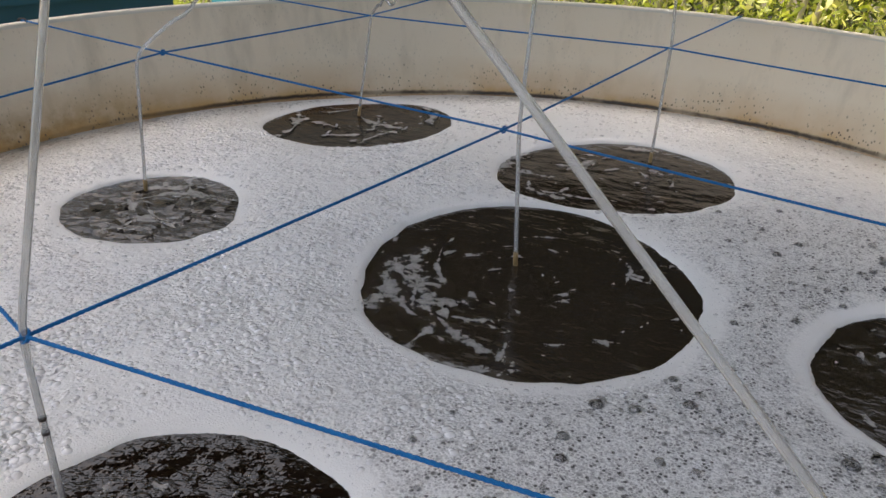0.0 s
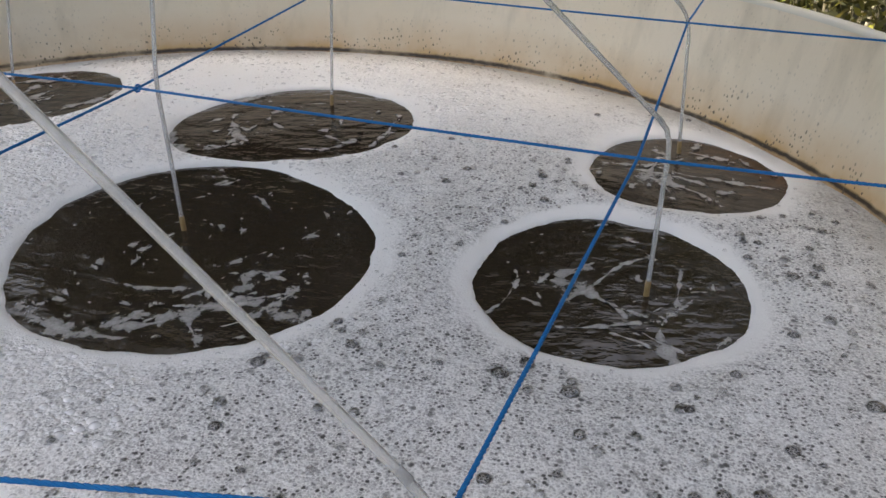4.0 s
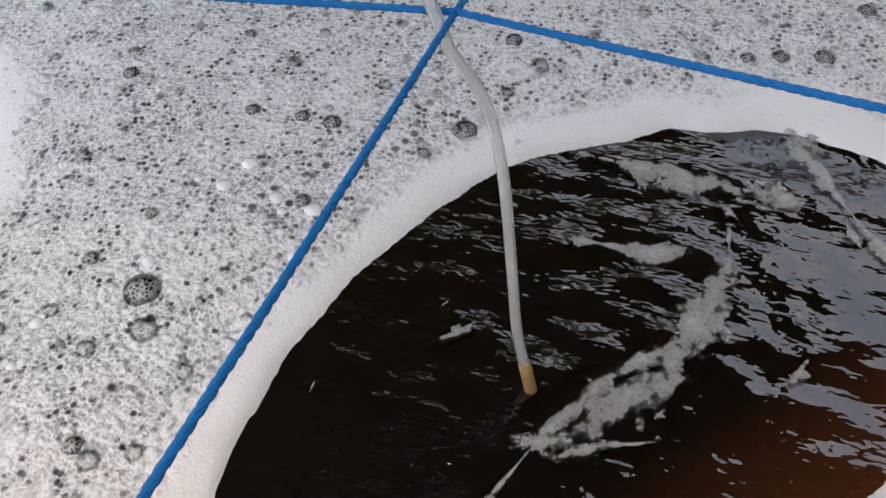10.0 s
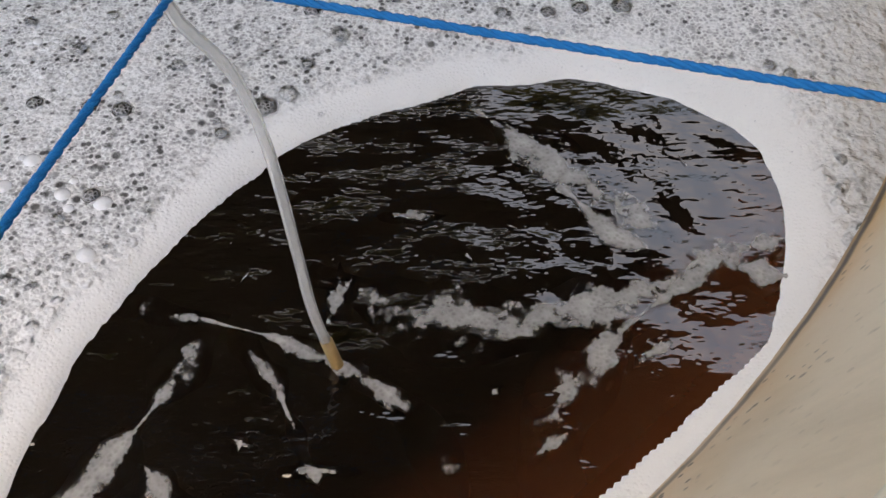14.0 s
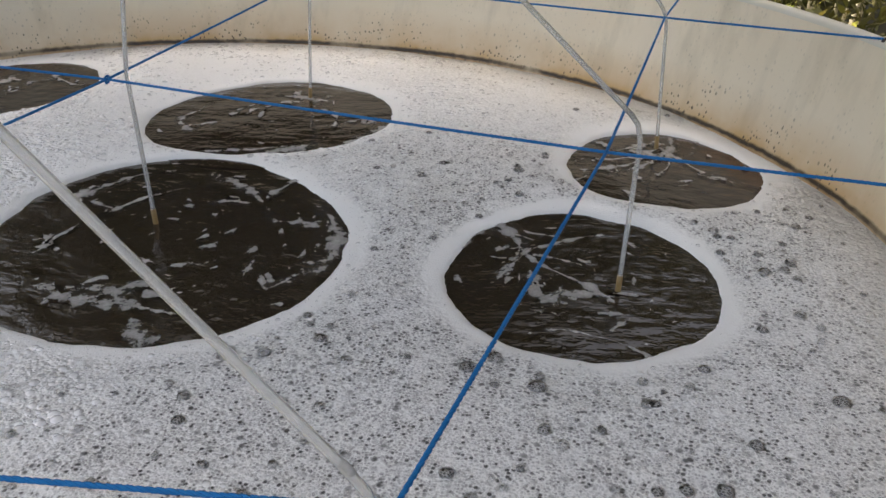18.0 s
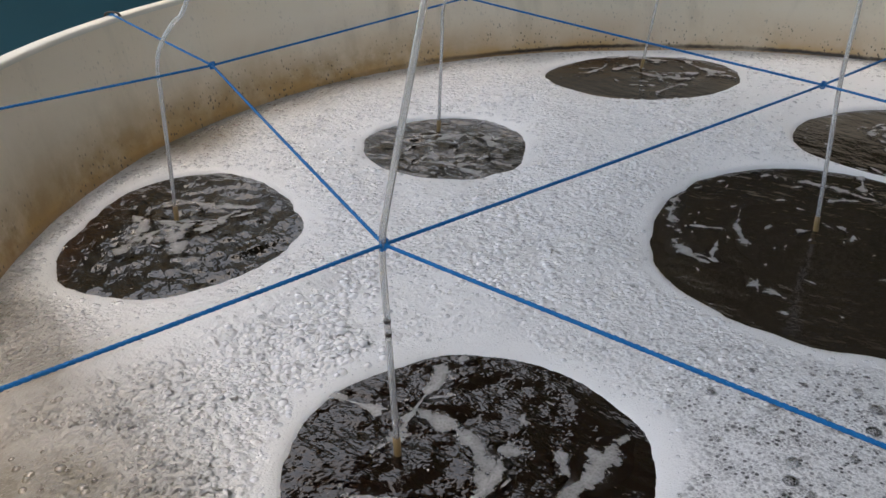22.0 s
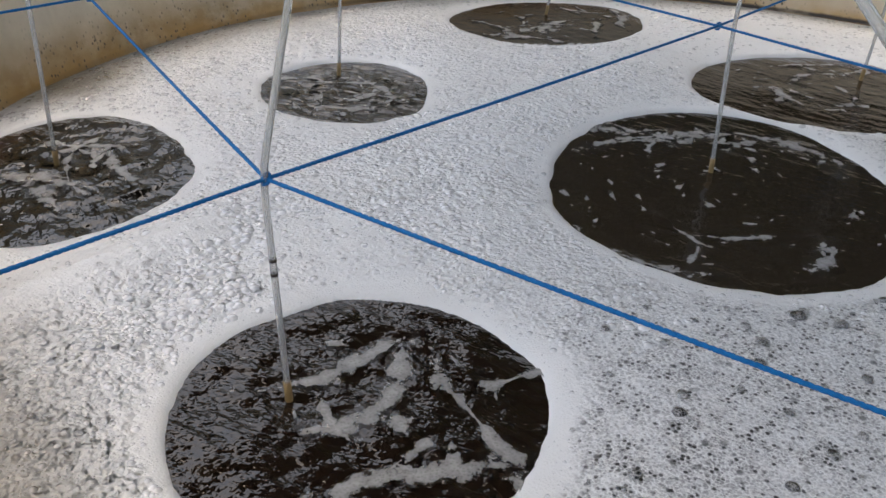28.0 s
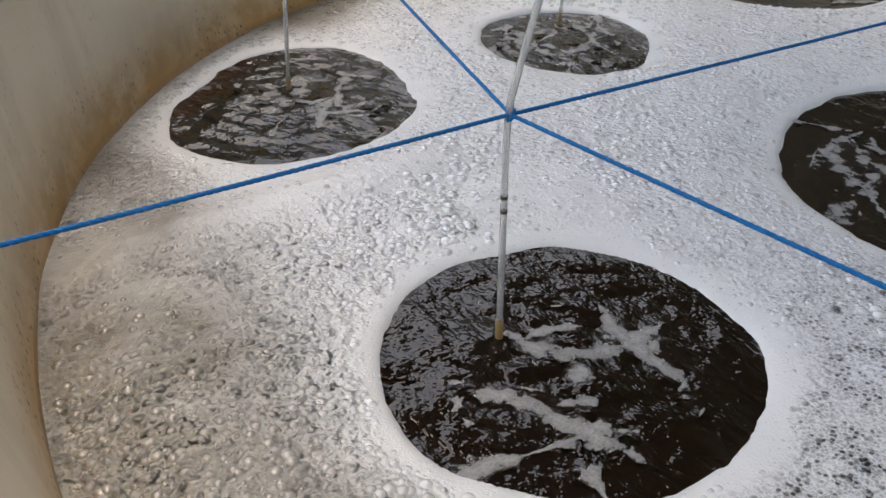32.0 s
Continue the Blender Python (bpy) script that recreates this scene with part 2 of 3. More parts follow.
    l.new(base, b.inputs["Base Color"])
    b.inputs["Roughness"].default_value = 0.45
    bump(n, l, fine, 0.15, 0.004, b)
    return m


def make_plain(name, a, c, rough, scale=30.0, strength=0.2, metal=0.0):
    m, n, l, b = material(name)
    v = mapped(n, l)
    l.new(mix(n, l, noise_tex(n, l, v, scale, 5), a, c), b.inputs["Base Color"])
    b.inputs["Roughness"].default_value, b.inputs["Metallic"].default_value = rough, metal
    bump(n, l, noise_tex(n, l, v, scale * 4, 4), strength, 0.003, b)
    return m


def make_hose():
    m, n, l, b = material("milky_clear_hose")
    b.inputs["Base Color"].default_value = (0.90, 0.90, 0.89, 1)
    b.inputs["Roughness"].default_value = 0.16
    b.inputs["Transmission Weight"].default_value = 0.75
    b.inputs["IOR"].default_value = 1.30
    return m


def make_bubble():
    m, n, l, b = material("bubble_film")
    clear, gloss, both, fr = n.new("ShaderNodeBsdfTransparent"), n.new("ShaderNodeBsdfGlossy"), n.new("ShaderNodeMixShader"), n.new("ShaderNodeFresnel")
    clear.inputs[0].default_value = (0.92, 0.92, 0.92, 1)
    gloss.inputs["Roughness"].default_value = 0.05
    fr.inputs[0].default_value = 1.6
    l.new(fr.outputs[0], both.inputs[0])
    l.new(clear.outputs[0], both.inputs[1])
    l.new(gloss.outputs[0], both.inputs[2])
    l.new(both.outputs[0], n["Material Output"].inputs[0])
    return m


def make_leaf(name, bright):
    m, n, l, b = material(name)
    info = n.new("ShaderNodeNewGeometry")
    # sun is put into the bright leaf colours, shade into the dark ones
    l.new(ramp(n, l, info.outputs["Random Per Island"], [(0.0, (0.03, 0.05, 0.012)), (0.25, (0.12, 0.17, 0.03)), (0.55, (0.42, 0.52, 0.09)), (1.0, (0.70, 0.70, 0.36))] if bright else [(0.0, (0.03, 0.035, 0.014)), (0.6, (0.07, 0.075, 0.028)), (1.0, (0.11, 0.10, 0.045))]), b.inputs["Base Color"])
    b.inputs["Roughness"].default_value = 0.5
    through_light, both = n.new("ShaderNodeBsdfTranslucent"), n.new("ShaderNodeMixShader")
    colour = b.inputs["Base Color"].links[0].from_socket
    l.new(mix(n, l, 1.0, colour, (1.0, 0.95, 0.55), "MULTIPLY"), through_light.inputs[0])
    both.inputs[0].default_value = 0.5
    l.new(b.outputs[0], both.inputs[1])
    l.new(through_light.outputs[0], both.inputs[2])
    l.new(both.outputs[0], n["Material Output"].inputs[0])
    return m


def make_foam_bubble():
    m, n, l, b = material("small_foam_bubbles")
    v = mapped(n, l)
    info = n.new("ShaderNodeNewGeometry")
    base = ramp(n, l, info.outputs["Random Per Island"], [(0.0, (0.62, 0.62, 0.61)), (0.2, (0.76, 0.76, 0.75)), (1.0, (0.86, 0.86, 0.85))])
    base = mix(n, l, attribute(n, "thin"), base, (0.27, 0.245, 0.20))
    l.new(base, b.inputs["Base Color"])
    b.inputs["Roughness"].default_value = 0.2
    b.inputs["Coat Weight"].default_value, b.inputs["Coat Roughness"].default_value, b.inputs["Coat IOR"].default_value = 1.0, 0.06, 1.75
    bump(n, l, voronoi(n, l, v, 500), 0.15, 0.0006, b)
    return m


def make_fleck():
    m, n, l, b = material("thin_foam")
    v = mapped(n, l)
    cells = voronoi(n, l, v, 330)
    base = mix(n, l, ramp(n, l, cells, [(0.1, 1.0), (0.5, 0.0)]), (0.44, 0.43, 0.41), (0.30, 0.29, 0.275))
    l.new(base, b.inputs["Base Color"])
    b.inputs["Roughness"].default_value = 0.3
    cover = attribute(n, "cover")
    torn = maths(n, l, "ADD", cover, maths(n, l, "MULTIPLY", maths(n, l, "SUBTRACT", noise_tex(n, l, v, 42, 6, 0.62), 0.51), 2.2))
    l.new(ramp(n, l, torn, [(0.38, 0.0), (0.52, 0.55), (0.9, 0.82)]), b.inputs["Alpha"])
    bump(n, l, cells, 0.4, 0.001, b)
    return m


FOAM_BUBBLE, FLECK = make_foam_bubble(), make_fleck()
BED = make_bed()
# calm and russet pools carry tree reflections in their brown base colour
WATER, CALM = make_water("brown_water", 1.0, 0.6, 1.0, 1.52, (0.012, 0.0065, 0.004)), make_water("calm_reflection_water", 0.30, 0.20, 0.25, 1.42, (0.036, 0.027, 0.019))
MILD = make_water("slow_brown_water", 0.5, 0.12, 0.85, 1.70, (0.0034, 0.0014, 0.0008))
LIVELY = make_water("lively_brown_water", 1.3, 0.5, 1.8, 1.55, (0.004, 0.003, 0.002))
RUSSET = make_water("russet_reflection_water", 0.30, 0.20, 0.25, 1.42, (0.036, 0.0225, 0.0155))
DUSKY = make_water("dusky_water", 0.30, 0.20, 0.25, 1.40, (0.012, 0.0068, 0.0052))
SHADE_TONED_LEAF = make_leaf("shade_toned_leaf", False)
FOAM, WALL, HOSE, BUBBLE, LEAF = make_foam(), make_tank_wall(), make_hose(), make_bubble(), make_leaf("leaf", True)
RIM = make_plain("white_rim_paint", (0.72, 0.69, 0.60), (0.60, 0.56, 0.45), 0.5, 12)
ROPE = make_plain("blue_rope", (0.0, 0.115, 0.32), (0.002, 0.18, 0.47), 0.6, 200, 0.3)
ROPE.node_tree.nodes["Principled BSDF"].inputs["Specular IOR Level"].default_value = 0.2
TIP = make_plain("algae_brown", (0.22, 0.13, 0.05), (0.40, 0.28, 0.12), 0.5, 120)
TEAL = make_plain("teal_paint", (0.003, 0.065, 0.105), (0.005, 0.09, 0.14), 0.5, 6)
TEAL_LIGHT = make_plain("light_teal_paint", (0.02, 0.22, 0.30), (0.03, 0.27, 0.36), 0.5, 12)
NAVY = make_plain("navy_blue", (0.006, 0.03, 0.09), (0.01, 0.045, 0.12), 0.5, 12)
SHEET = make_plain("weathered_sheet", (0.10, 0.095, 0.09), (0.17, 0.16, 0.15), 0.7, 3)
WIRE = make_plain("rusty_wire", (0.02, 0.016, 0.013), (0.05, 0.035, 0.025), 0.6, 90)
EARTH = make_plain("earth", (0.045, 0.035, 0.022), (0.085, 0.075, 0.035), 0.9, 4, 0.6)
STICK = make_plain("dry_stick", (0.50, 0.45, 0.36), (0.70, 0.66, 0.56), 0.8, 20, 0.5)
BARK = make_plain("bark", (0.16, 0.12, 0.09), (0.28, 0.23, 0.18), 0.85, 20, 0.6)


# ---- building helpers ----
def part(name, bm, mat, parent=None, label=""):
    me = bpy.data.meshes.new(name)
    bm.to_mesh(me)
    bm.free()
    me.materials.append(mat)
    me.polygons.foreach_set("use_smooth", [True] * len(me.polygons))
    ob = new(name, me)
    if parent:
        ob.parent = parent
    if label:
        ob["label"] = label
    return ob


def from_arrays(name, verts, faces, mat, parent=None, attributes=()):
    """A mesh object from numpy arrays of vertices and of triangles or quads."""
    me = bpy.data.meshes.new(name)
    k = faces.shape[1]
    me.vertices.add(len(verts))
    me.vertices.foreach_set("co", np.asarray(verts, np.float32).ravel())
    me.loops.add(faces.size)
    me.loops.foreach_set("vertex_index", faces.astype(np.int32).ravel())
    me.polygons.add(len(faces))
    me.polygons.foreach_set("loop_start", np.arange(0, faces.size, k, dtype=np.int32))
    me.polygons.foreach_set("use_smooth", np.ones(len(faces), bool))
    me.update(calc_edges=True)
    for key, values in attributes:
        a = me.attributes.new(key, "FLOAT", "POINT")
        a.data.foreach_set("value", np.asarray(values, np.float32))
    me.materials.append(mat)
    ob = new(name, me)
    if parent:
        ob.parent = parent
    return ob


def revolve(profile, segments=160, centre=(0, 0)):
    """A closed or open profile of (radius, z), turned round the z axis."""
    bm = bmesh.new()
    rings = []
    for i in range(segments):
        a = 2 * math.pi * i / segments
        rings.append([bm.verts.new((centre[0] + r * math.cos(a), centre[1] + r * math.sin(a), z)) for r, z in profile])
    for i in range(segments):
        for a, b, c, d in zip(rings[i], rings[i][1:], rings[(i + 1) % segments][1:], rings[(i + 1) % segments]):
            bm.faces.new((a, d, c, b))
    return bm


def spline(points, step=0.01):
    """Catmull-Rom through the points, in even steps."""
    p = [Vector(q) for q in points]
    p = [p[0] * 2 - p[1], *p, p[-1] * 2 - p[-2]]
    out = []
    for a, b, c, d in zip(p, p[1:], p[2:], p[3:]):
        k = max(2, int((c - b).length / step))
        for i in range(k):
            t = i / k
            out.append(0.5 * (2 * b + (c - a) * t + (2 * a - 5 * b + 4 * c - d) * t**2 + (3 * b - a - 3 * c + d) * t**3))
    return [*out, p[-2]]


def frames_along(path):
    """Two cross directions at each point of the path, carried along with little twist."""
    out, u = [], None
    for i, q in enumerate(path):
        d = (path[min(i + 1, len(path) - 1)] - path[max(i - 1, 0)]).normalized()
        u = (u - d * u.dot(d)).normalized() if u else d.orthogonal().normalized()
        out.append((u, d.cross(u)))
    return out


def tube(bm, path, radius, sides=10, closed=True):
    rings = []
    for q, (u, w) in zip(path, frames_along(path)):
        rings.append([bm.verts.new(q + radius * (u * math.cos(2 * math.pi * k / sides) + w * math.sin(2 * math.pi * k / sides))) for k in range(sides)])
    for a, b in zip(rings, rings[1:]):
        for k in range(sides):
            bm.faces.new((a[k], a[(k + 1) % sides], b[(k + 1) % sides], b[k]))
    if closed:
        bm.faces.new(rings[0][::-1])
        bm.faces.new(rings[-1])
    return rings


# ---- the plan: a round tank, nine hoses, six ropes ----
CENTRE, RADIUS, TAPER, RIM_Z, GROUND = Vector((-0.025, 0.018)), 0.957, 0.210, 0.217, -0.75
# hole centre, half sizes, turn, and the strength and phase of its three-cornered shape
HOLES = {
    "A": (-0.596, 0.006, 0.158, 0.164, 91, 0.005, -0.86),
    "B": (0.019, -0.029, 0.223, 0.260, -59, 0.020, -1.63),
    "C": (0.486, 0.014, 0.188, 0.215, 42, 0.030, -1.31),
    "D": (0.492, 0.578, 0.202, 0.164, -32, 0.019, 0.94),
    "E": (-0.076, 0.573, 0.136, 0.145, -27, 0.030, 2.26),
    "F": (0.029, -0.547, 0.158, 0.174, -88, 0.013, -0.62),
    "G": (-0.569, -0.576, 0.142, 0.242, 46, 0.048, -0.39),
    "H": (-0.539, 0.596, 0.151, 0.192, -44, 0.055, -0.52),
    "I": (0.401, -0.645, 0.154, 0.145, 16, 0.026, -0.12),
}
# where each hose enters the water, where the ropes cross, and the way each hose goes up from there
ENTRY = {"A": (-0.630, 0.055), "B": (0.049, 0.003), "C": (0.595, -0.013), "D": (0.541, 0.619), "E": (-0.033, 0.639), "F": (0.011, -0.591), "G": (-0.615, -0.531), "H": (-0.533, 0.634), "I": (0.489, -0.639)}
KNOT = {"A": (-0.638, 0.050, 0.210), "B": (0.019, 0.018, 0.199), "C": (0.593, -0.021, 0.215), "D": (0.566, 0.605, 0.210), "E": (0.036, 0.640, 0.216), "F": (-0.097, -0.561, 0.207), "G": (-0.567, -0.482, 0.199), "H": (-0.475, 0.582, 0.213), "I": (0.489, -0.625, 0.208)}
TOPS = {"A": (-0.470, 0.020, 0.9), "B": (0.310, 0.080, 0.9), "C": (0.560, -0.031, 0.299), "D": (0.540, 0.554, 0.250), "E": (0.042, 0.563, 0.303), "F": (-0.335, 0.055, 0.9), "G": (-0.491, 0.268, 0.9), "H": (-0.497, 0.581, 0.297), "I": (0.461, -0.583, 0.268)}
# where the ropes go over the rim
ENDS = {"GL": (-0.911, -0.460), "A": (-1.019, 0.058), "C": (0.993, -0.048), "H": (-0.850, 0.576), "D": (0.826, 0.576), "F": (-0.160, -0.974), "HU": (-0.441, 0.944), "GR": (-0.637, -0.770), "EU": (0.073, 1.022), "IR": (0.730, -0.661), "ID": (0.380, -0.909)}


LEAN = Vector((0.030, 0.010))


def leaning(bm):
    """Moves the upper part of the tank sideways: its rim is not quite over its water line."""
    for q in bm.verts:
        side = (q.co.xy - CENTRE).normalized()
        south_west = max(0.0, side.dot(Vector((-0.6, -0.8))))
        q.co.xy += LEAN * (1 - 1.7 * south_west ** 2) * max(0.0, q.co.z) / RIM_Z
    return bm


def wall_radius(z):
    return RADIUS + TAPER * z


def hole_distance(x, y, only=""):
    """Metres from each place to the nearest hole's edge, negative inside a hole; the edges are uneven."""
    best = np.full(np.shape(x), 9.0)
    for k, (name, (cx, cy, a, b, turn, three, phase)) in enumerate(HOLES.items()):
        if only and name != only:
            continue
        c, s = math.cos(radians(turn)), math.sin(radians(turn))
        u, w = (x - cx) * c + (y - cy) * s, -(x - cx) * s + (y - cy) * c
        ang = np.arctan2(w, u)
        wob = 1 + three * np.cos(3 * ang - phase) + 0.010 * np.sin(5 * ang + 2.1 * k) + 0.006 * np.sin(8 * ang + 3.7 * k)
        best = np.minimum(best, (np.hypot(u / a, w / b) / wob - 1) * 0.5 * (a + b))
    return best + 0.008 * (value_noise(x, y, 26, 40) - 0.5) + 0.0024 * (value_noise(x, y, 70, 41) - 0.5) + 0.001 * (value_noise(x, y, 160, 42) - 0.5)


def value_noise(x, y, scale, seed):
    """Smooth noise from 0 to 1 on numpy arrays."""
    g = np.random.RandomState(seed).rand(256, 256)
    u, w = x * scale + 100, y * scale + 100
    i, j = np.floor(u).astype(int), np.floor(w).astype(int)
    fu, fw = u - i, w - j
    fu, fw = fu * fu * (3 - 2 * fu), fw * fw * (3 - 2 * fw)
    at = lambda a, b: g[a % 256, b % 256]
    return (at(i, j) * (1 - fu) + at(i + 1, j) * fu) * (1 - fw) + (at(i, j + 1) * (1 - fu) + at(i + 1, j + 1) * fu) * fw


def foam_height(x, y):
    d = hole_distance(x, y)
    ridge = np.exp(-((y - 0.335 - 0.12 * (x + 0.75) ** 2) / 0.045) ** 2) * np.clip((-0.44 - x) / 0.12, 0, 1)
    swell = 0.007 + 0.014 * ridge + 0.011 * value_noise(x, y, 3.5, 1) + 0.004 * value_noise(x, y, 14, 2) + 0.002 * value_noise(x, y, 38, 3) + 0.001 * value_noise(x, y, 90, 4)
    shore = np.clip((np.hypot(x - CENTRE.x, y - CENTRE.y) - RADIUS + 0.07) / 0.06, 0, 1)
    swell = swell * (1 - shore) + (0.010 + 0.3 * (swell - 0.014)) * shore
    swell = swell * (0.45 + 0.55 * np.clip(d / 0.09, 0, 1))
    edge = np.clip((d + 0.003) / (0.012 + 0.016 * value_noise(x, y, 22, 6)), 0, 1)
    return np.where(d < -0.003, -0.002 + 1.2 * (d + 0.003), swell * np.sqrt(1 - (1 - edge) ** 2) - 0.002)


def smooth_mask(x, y):
    """Where the foam is a dense, even cream (1): the bank between two holes and the far side by the wall."""
    bank = np.exp(-((y - 0.335 - 0.12 * (x + 0.75) ** 2) / 0.055) ** 2) * np.clip((-0.40 - x) / 0.14, 0, 1)
    far = np.clip((x - 0.50) / 0.2, 0, 1) * np.clip((0.36 - y) / 0.2, 0, 1) * np.clip((y + 0.75) / 0.2, 0, 1)
    return np.clip(bank + 0.5 * far + 0.7 * (value_noise(x, y, 4.5, 51) > 0.74), 0, 1)


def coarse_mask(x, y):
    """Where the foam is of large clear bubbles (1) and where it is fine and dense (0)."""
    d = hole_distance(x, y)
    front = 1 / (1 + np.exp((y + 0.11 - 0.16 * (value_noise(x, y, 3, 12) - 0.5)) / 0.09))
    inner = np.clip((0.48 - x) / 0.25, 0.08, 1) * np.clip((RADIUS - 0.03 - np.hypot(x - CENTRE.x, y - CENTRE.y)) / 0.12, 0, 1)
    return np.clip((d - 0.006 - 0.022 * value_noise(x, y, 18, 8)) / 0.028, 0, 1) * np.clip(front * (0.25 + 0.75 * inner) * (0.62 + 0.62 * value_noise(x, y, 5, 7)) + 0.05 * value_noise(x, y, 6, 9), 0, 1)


# ---- tank ----
def build_tank():
    tank = tagged(new("round_tank"), "cream painted round tank filled with foaming brown water", "tank")
    r0, r1 = wall_radius(-0.30), wall_radius(RIM_Z)
    part("wall", leaning(revolve([(0.02, -0.32), (r0 - 0.03, -0.32), (r0, -0.29), (wall_radius(0.0), 0.0), (wall_radius(0.05), 0.05), (r1, RIM_Z - 0.004)], centre=CENTRE)), WALL, tank, "cream inner wall with a brown scum line")
    part("rim", leaning(revolve([(r1 - 0.002, RIM_Z - 0.007), (r1 - 0.001, RIM_Z - 0.001), (r1 + 0.006, RIM_Z), (r1 + 0.024, RIM_Z - 0.001), (r1 + 0.030, RIM_Z - 0.007), (r1 + 0.029, RIM_Z - 0.03), (r1 + 0.02, RIM_Z - 0.032)], centre=CENTRE)), RIM, tank, "white rolled rim")
    part("outer_shell", leaning(revolve([(r1 + 0.021, RIM_Z - 0.03), (r0 - 0.02, GROUND + 0.02), (r0 - 0.03, GROUND)], centre=CENTRE)), RIM, tank)


def thin_mask(x, y):
    """Where the foam has gone thin and brownish (1): along the wall and on the near western side."""
    rim = np.hypot(x - CENTRE.x, y - CENTRE.y) - RADIUS
    west = np.clip((-0.66 - x - 0.10 * (value_noise(x, y, 7, 61) - 0.5)) / 0.16, 0, 1) * np.clip((y + 0.30) / 0.25, 0, 1)
    shore = 0.6 * np.clip((rim + 0.10) / 0.10, 0, 1) + 1.0 * west + 1.0 * np.clip((rim + 0.17 - 0.06 * value_noise(x, y, 8, 63)) / 0.10, 0, 1) * np.clip((0.83 * y - 0.55 * x - 0.60) / 0.18, 0, 1)
    return np.clip(shore, 0, 1) * np.clip((hole_distance(x, y) - 0.015) / 0.06, 0, 1) * np.clip(0.55 + 0.6 * value_noise(x, y, 9, 5), 0, 1)


def build_foam():
    step = 0.0036
    n = int(2 * (RADIUS + 0.02) / step)
    xs = CENTRE.x - RADIUS - 0.02 + step * np.arange(n + 1)
    ys = CENTRE.y - RADIUS - 0.02 + step * np.arange(n + 1)
    x, y = np.meshgrid(xs, ys, indexing="ij")
    z = foam_height(x, y)
    inside = np.hypot(x - CENTRE.x, y - CENTRE.y) < RADIUS + 0.014
    deep = hole_distance(x, y) < -0.03
    ok = inside & ~deep
    index = -np.ones(x.shape, int)
    index[ok] = np.arange(ok.sum())
    q = np.stack([index[:-1, :-1], index[1:, :-1], index[1:, 1:], index[:-1, 1:]], -1).reshape(-1, 4)
    q = q[(q >= 0).all(1)]
    v = np.stack([x[ok], y[ok], z[ok]], 1)
    d = hole_distance(v[:, 0], v[:, 1])
    x, y = v[:, 0], v[:, 1]
    shore = thin_mask(x, y)
    popcorn = np.clip((d - 0.008 - 0.014 * value_noise(x, y, 18, 8)) / 0.020, 0, 1) * np.clip(1.1 - 1.4 * coarse_mask(x, y), 0.1, 1) * (1 - 0.85 * smooth_mask(x, y)) * (1 + 1.1 * np.clip((-0.38 - x) / 0.2, 0, 1))
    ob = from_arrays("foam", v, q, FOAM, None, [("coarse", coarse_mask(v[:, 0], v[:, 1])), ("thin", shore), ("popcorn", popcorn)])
    tagged(ob, "thick white bubbly foam floating on the tank's water", "foam", kind="stuff")


def domes(x, y, z, r, squash=0.75, sides=7):
    """Many small domes at once, as arrays of vertices and triangles."""
    n, rs = len(x), np.random.RandomState(9)
    ang = 2 * np.pi * np.arange(sides) / sides + rs.rand(n, 1) * 6.3
    parts = [np.stack([x, y, z + r * squash], 1)[:, None]]
    for k, h in ((0.72, 0.69), (1.0, -0.15)):
        parts.append(np.stack([x[:, None] + k * r[:, None] * np.cos(ang), y[:, None] + k * r[:, None] * np.sin(ang), np.repeat((z + h * squash * r)[:, None], sides, 1)], 2))
    v = np.concatenate(parts, 1)
    tri = []
    for k in range(sides):
        a, b = 1 + k, 1 + (k + 1) % sides
        tri += [(0, a, b), (a, a + sides, b + sides), (a, b + sides, b)]
    t = np.array(tri)[None] + np.arange(n)[:, None, None] * (1 + 2 * sides)
    return v.reshape(-1, 3), t.reshape(-1, 3)


def scatter(n, seed, margin, low, high):
    """Places on the foam outside the holes, and a size for each; large ones where the foam is coarse."""
    rs = np.random.RandomState(seed)
    a, q = rs.rand(n) * 2 * np.pi, np.sqrt(rs.rand(n)) * (RADIUS - 0.008)
    x, y = CENTRE.x + q * np.cos(a), CENTRE.y + q * np.sin(a)
    keep = hole_distance(x, y) > margin
    x, y = x[keep], y[keep]
    size = low + (high - low) * rs.rand(len(x)) ** 2.6 * (0.04 + 0.96 * np.clip(1.5 * coarse_mask(x, y), 0, 1)) * (0.25 + 0.75 * coarse_mask(x, y))
    return x, y, size


def build_bubbles():
    x, y, r = scatter(60000, 11, 0.004, 0.0008, 0.0024)
    firm = (1 - smooth_mask(x, y)) * (1 - 0.5 * thin_mask(x, y)) * np.clip((y + 0.40) / 0.25, 0.04, 1)
    keep = np.random.RandomState(6).rand(len(x)) < firm * (1 - 0.75 * coarse_mask(x, y))
    x, y, r = x[keep], y[keep], r[keep]
    v, t = domes(x, y, foam_height(x, y) - 0.15 * r, r, 0.6)
    tagged(from_arrays("foam_bubbles", v, t, FOAM_BUBBLE, None, [("thin", np.repeat(thin_mask(x, y), 15))]), "countless small bubbles covering the white foam", "bubbles", kind="stuff")
    rs = np.random.RandomState(5)
    x, y, r = scatter(70000, 14, 0.012, 0.0, 0.0)
    near = value_noise(x, y, 9, 31)
    open_ = coarse_mask(x, y)
    keep = rs.rand(len(x)) < (0.14 + 0.75 * near ** 2 + 0.3 * np.clip((-0.35 - x) / 0.2, 0, 1)) * (1 - 0.8 * open_) * (1 - 0.9 * smooth_mask(x, y)) * (1 - 0.35 * thin_mask(x, y)) * np.clip((y + 0.40) / 0.25, 0.0, 1)
    x, y, near = x[keep], y[keep], near[keep]
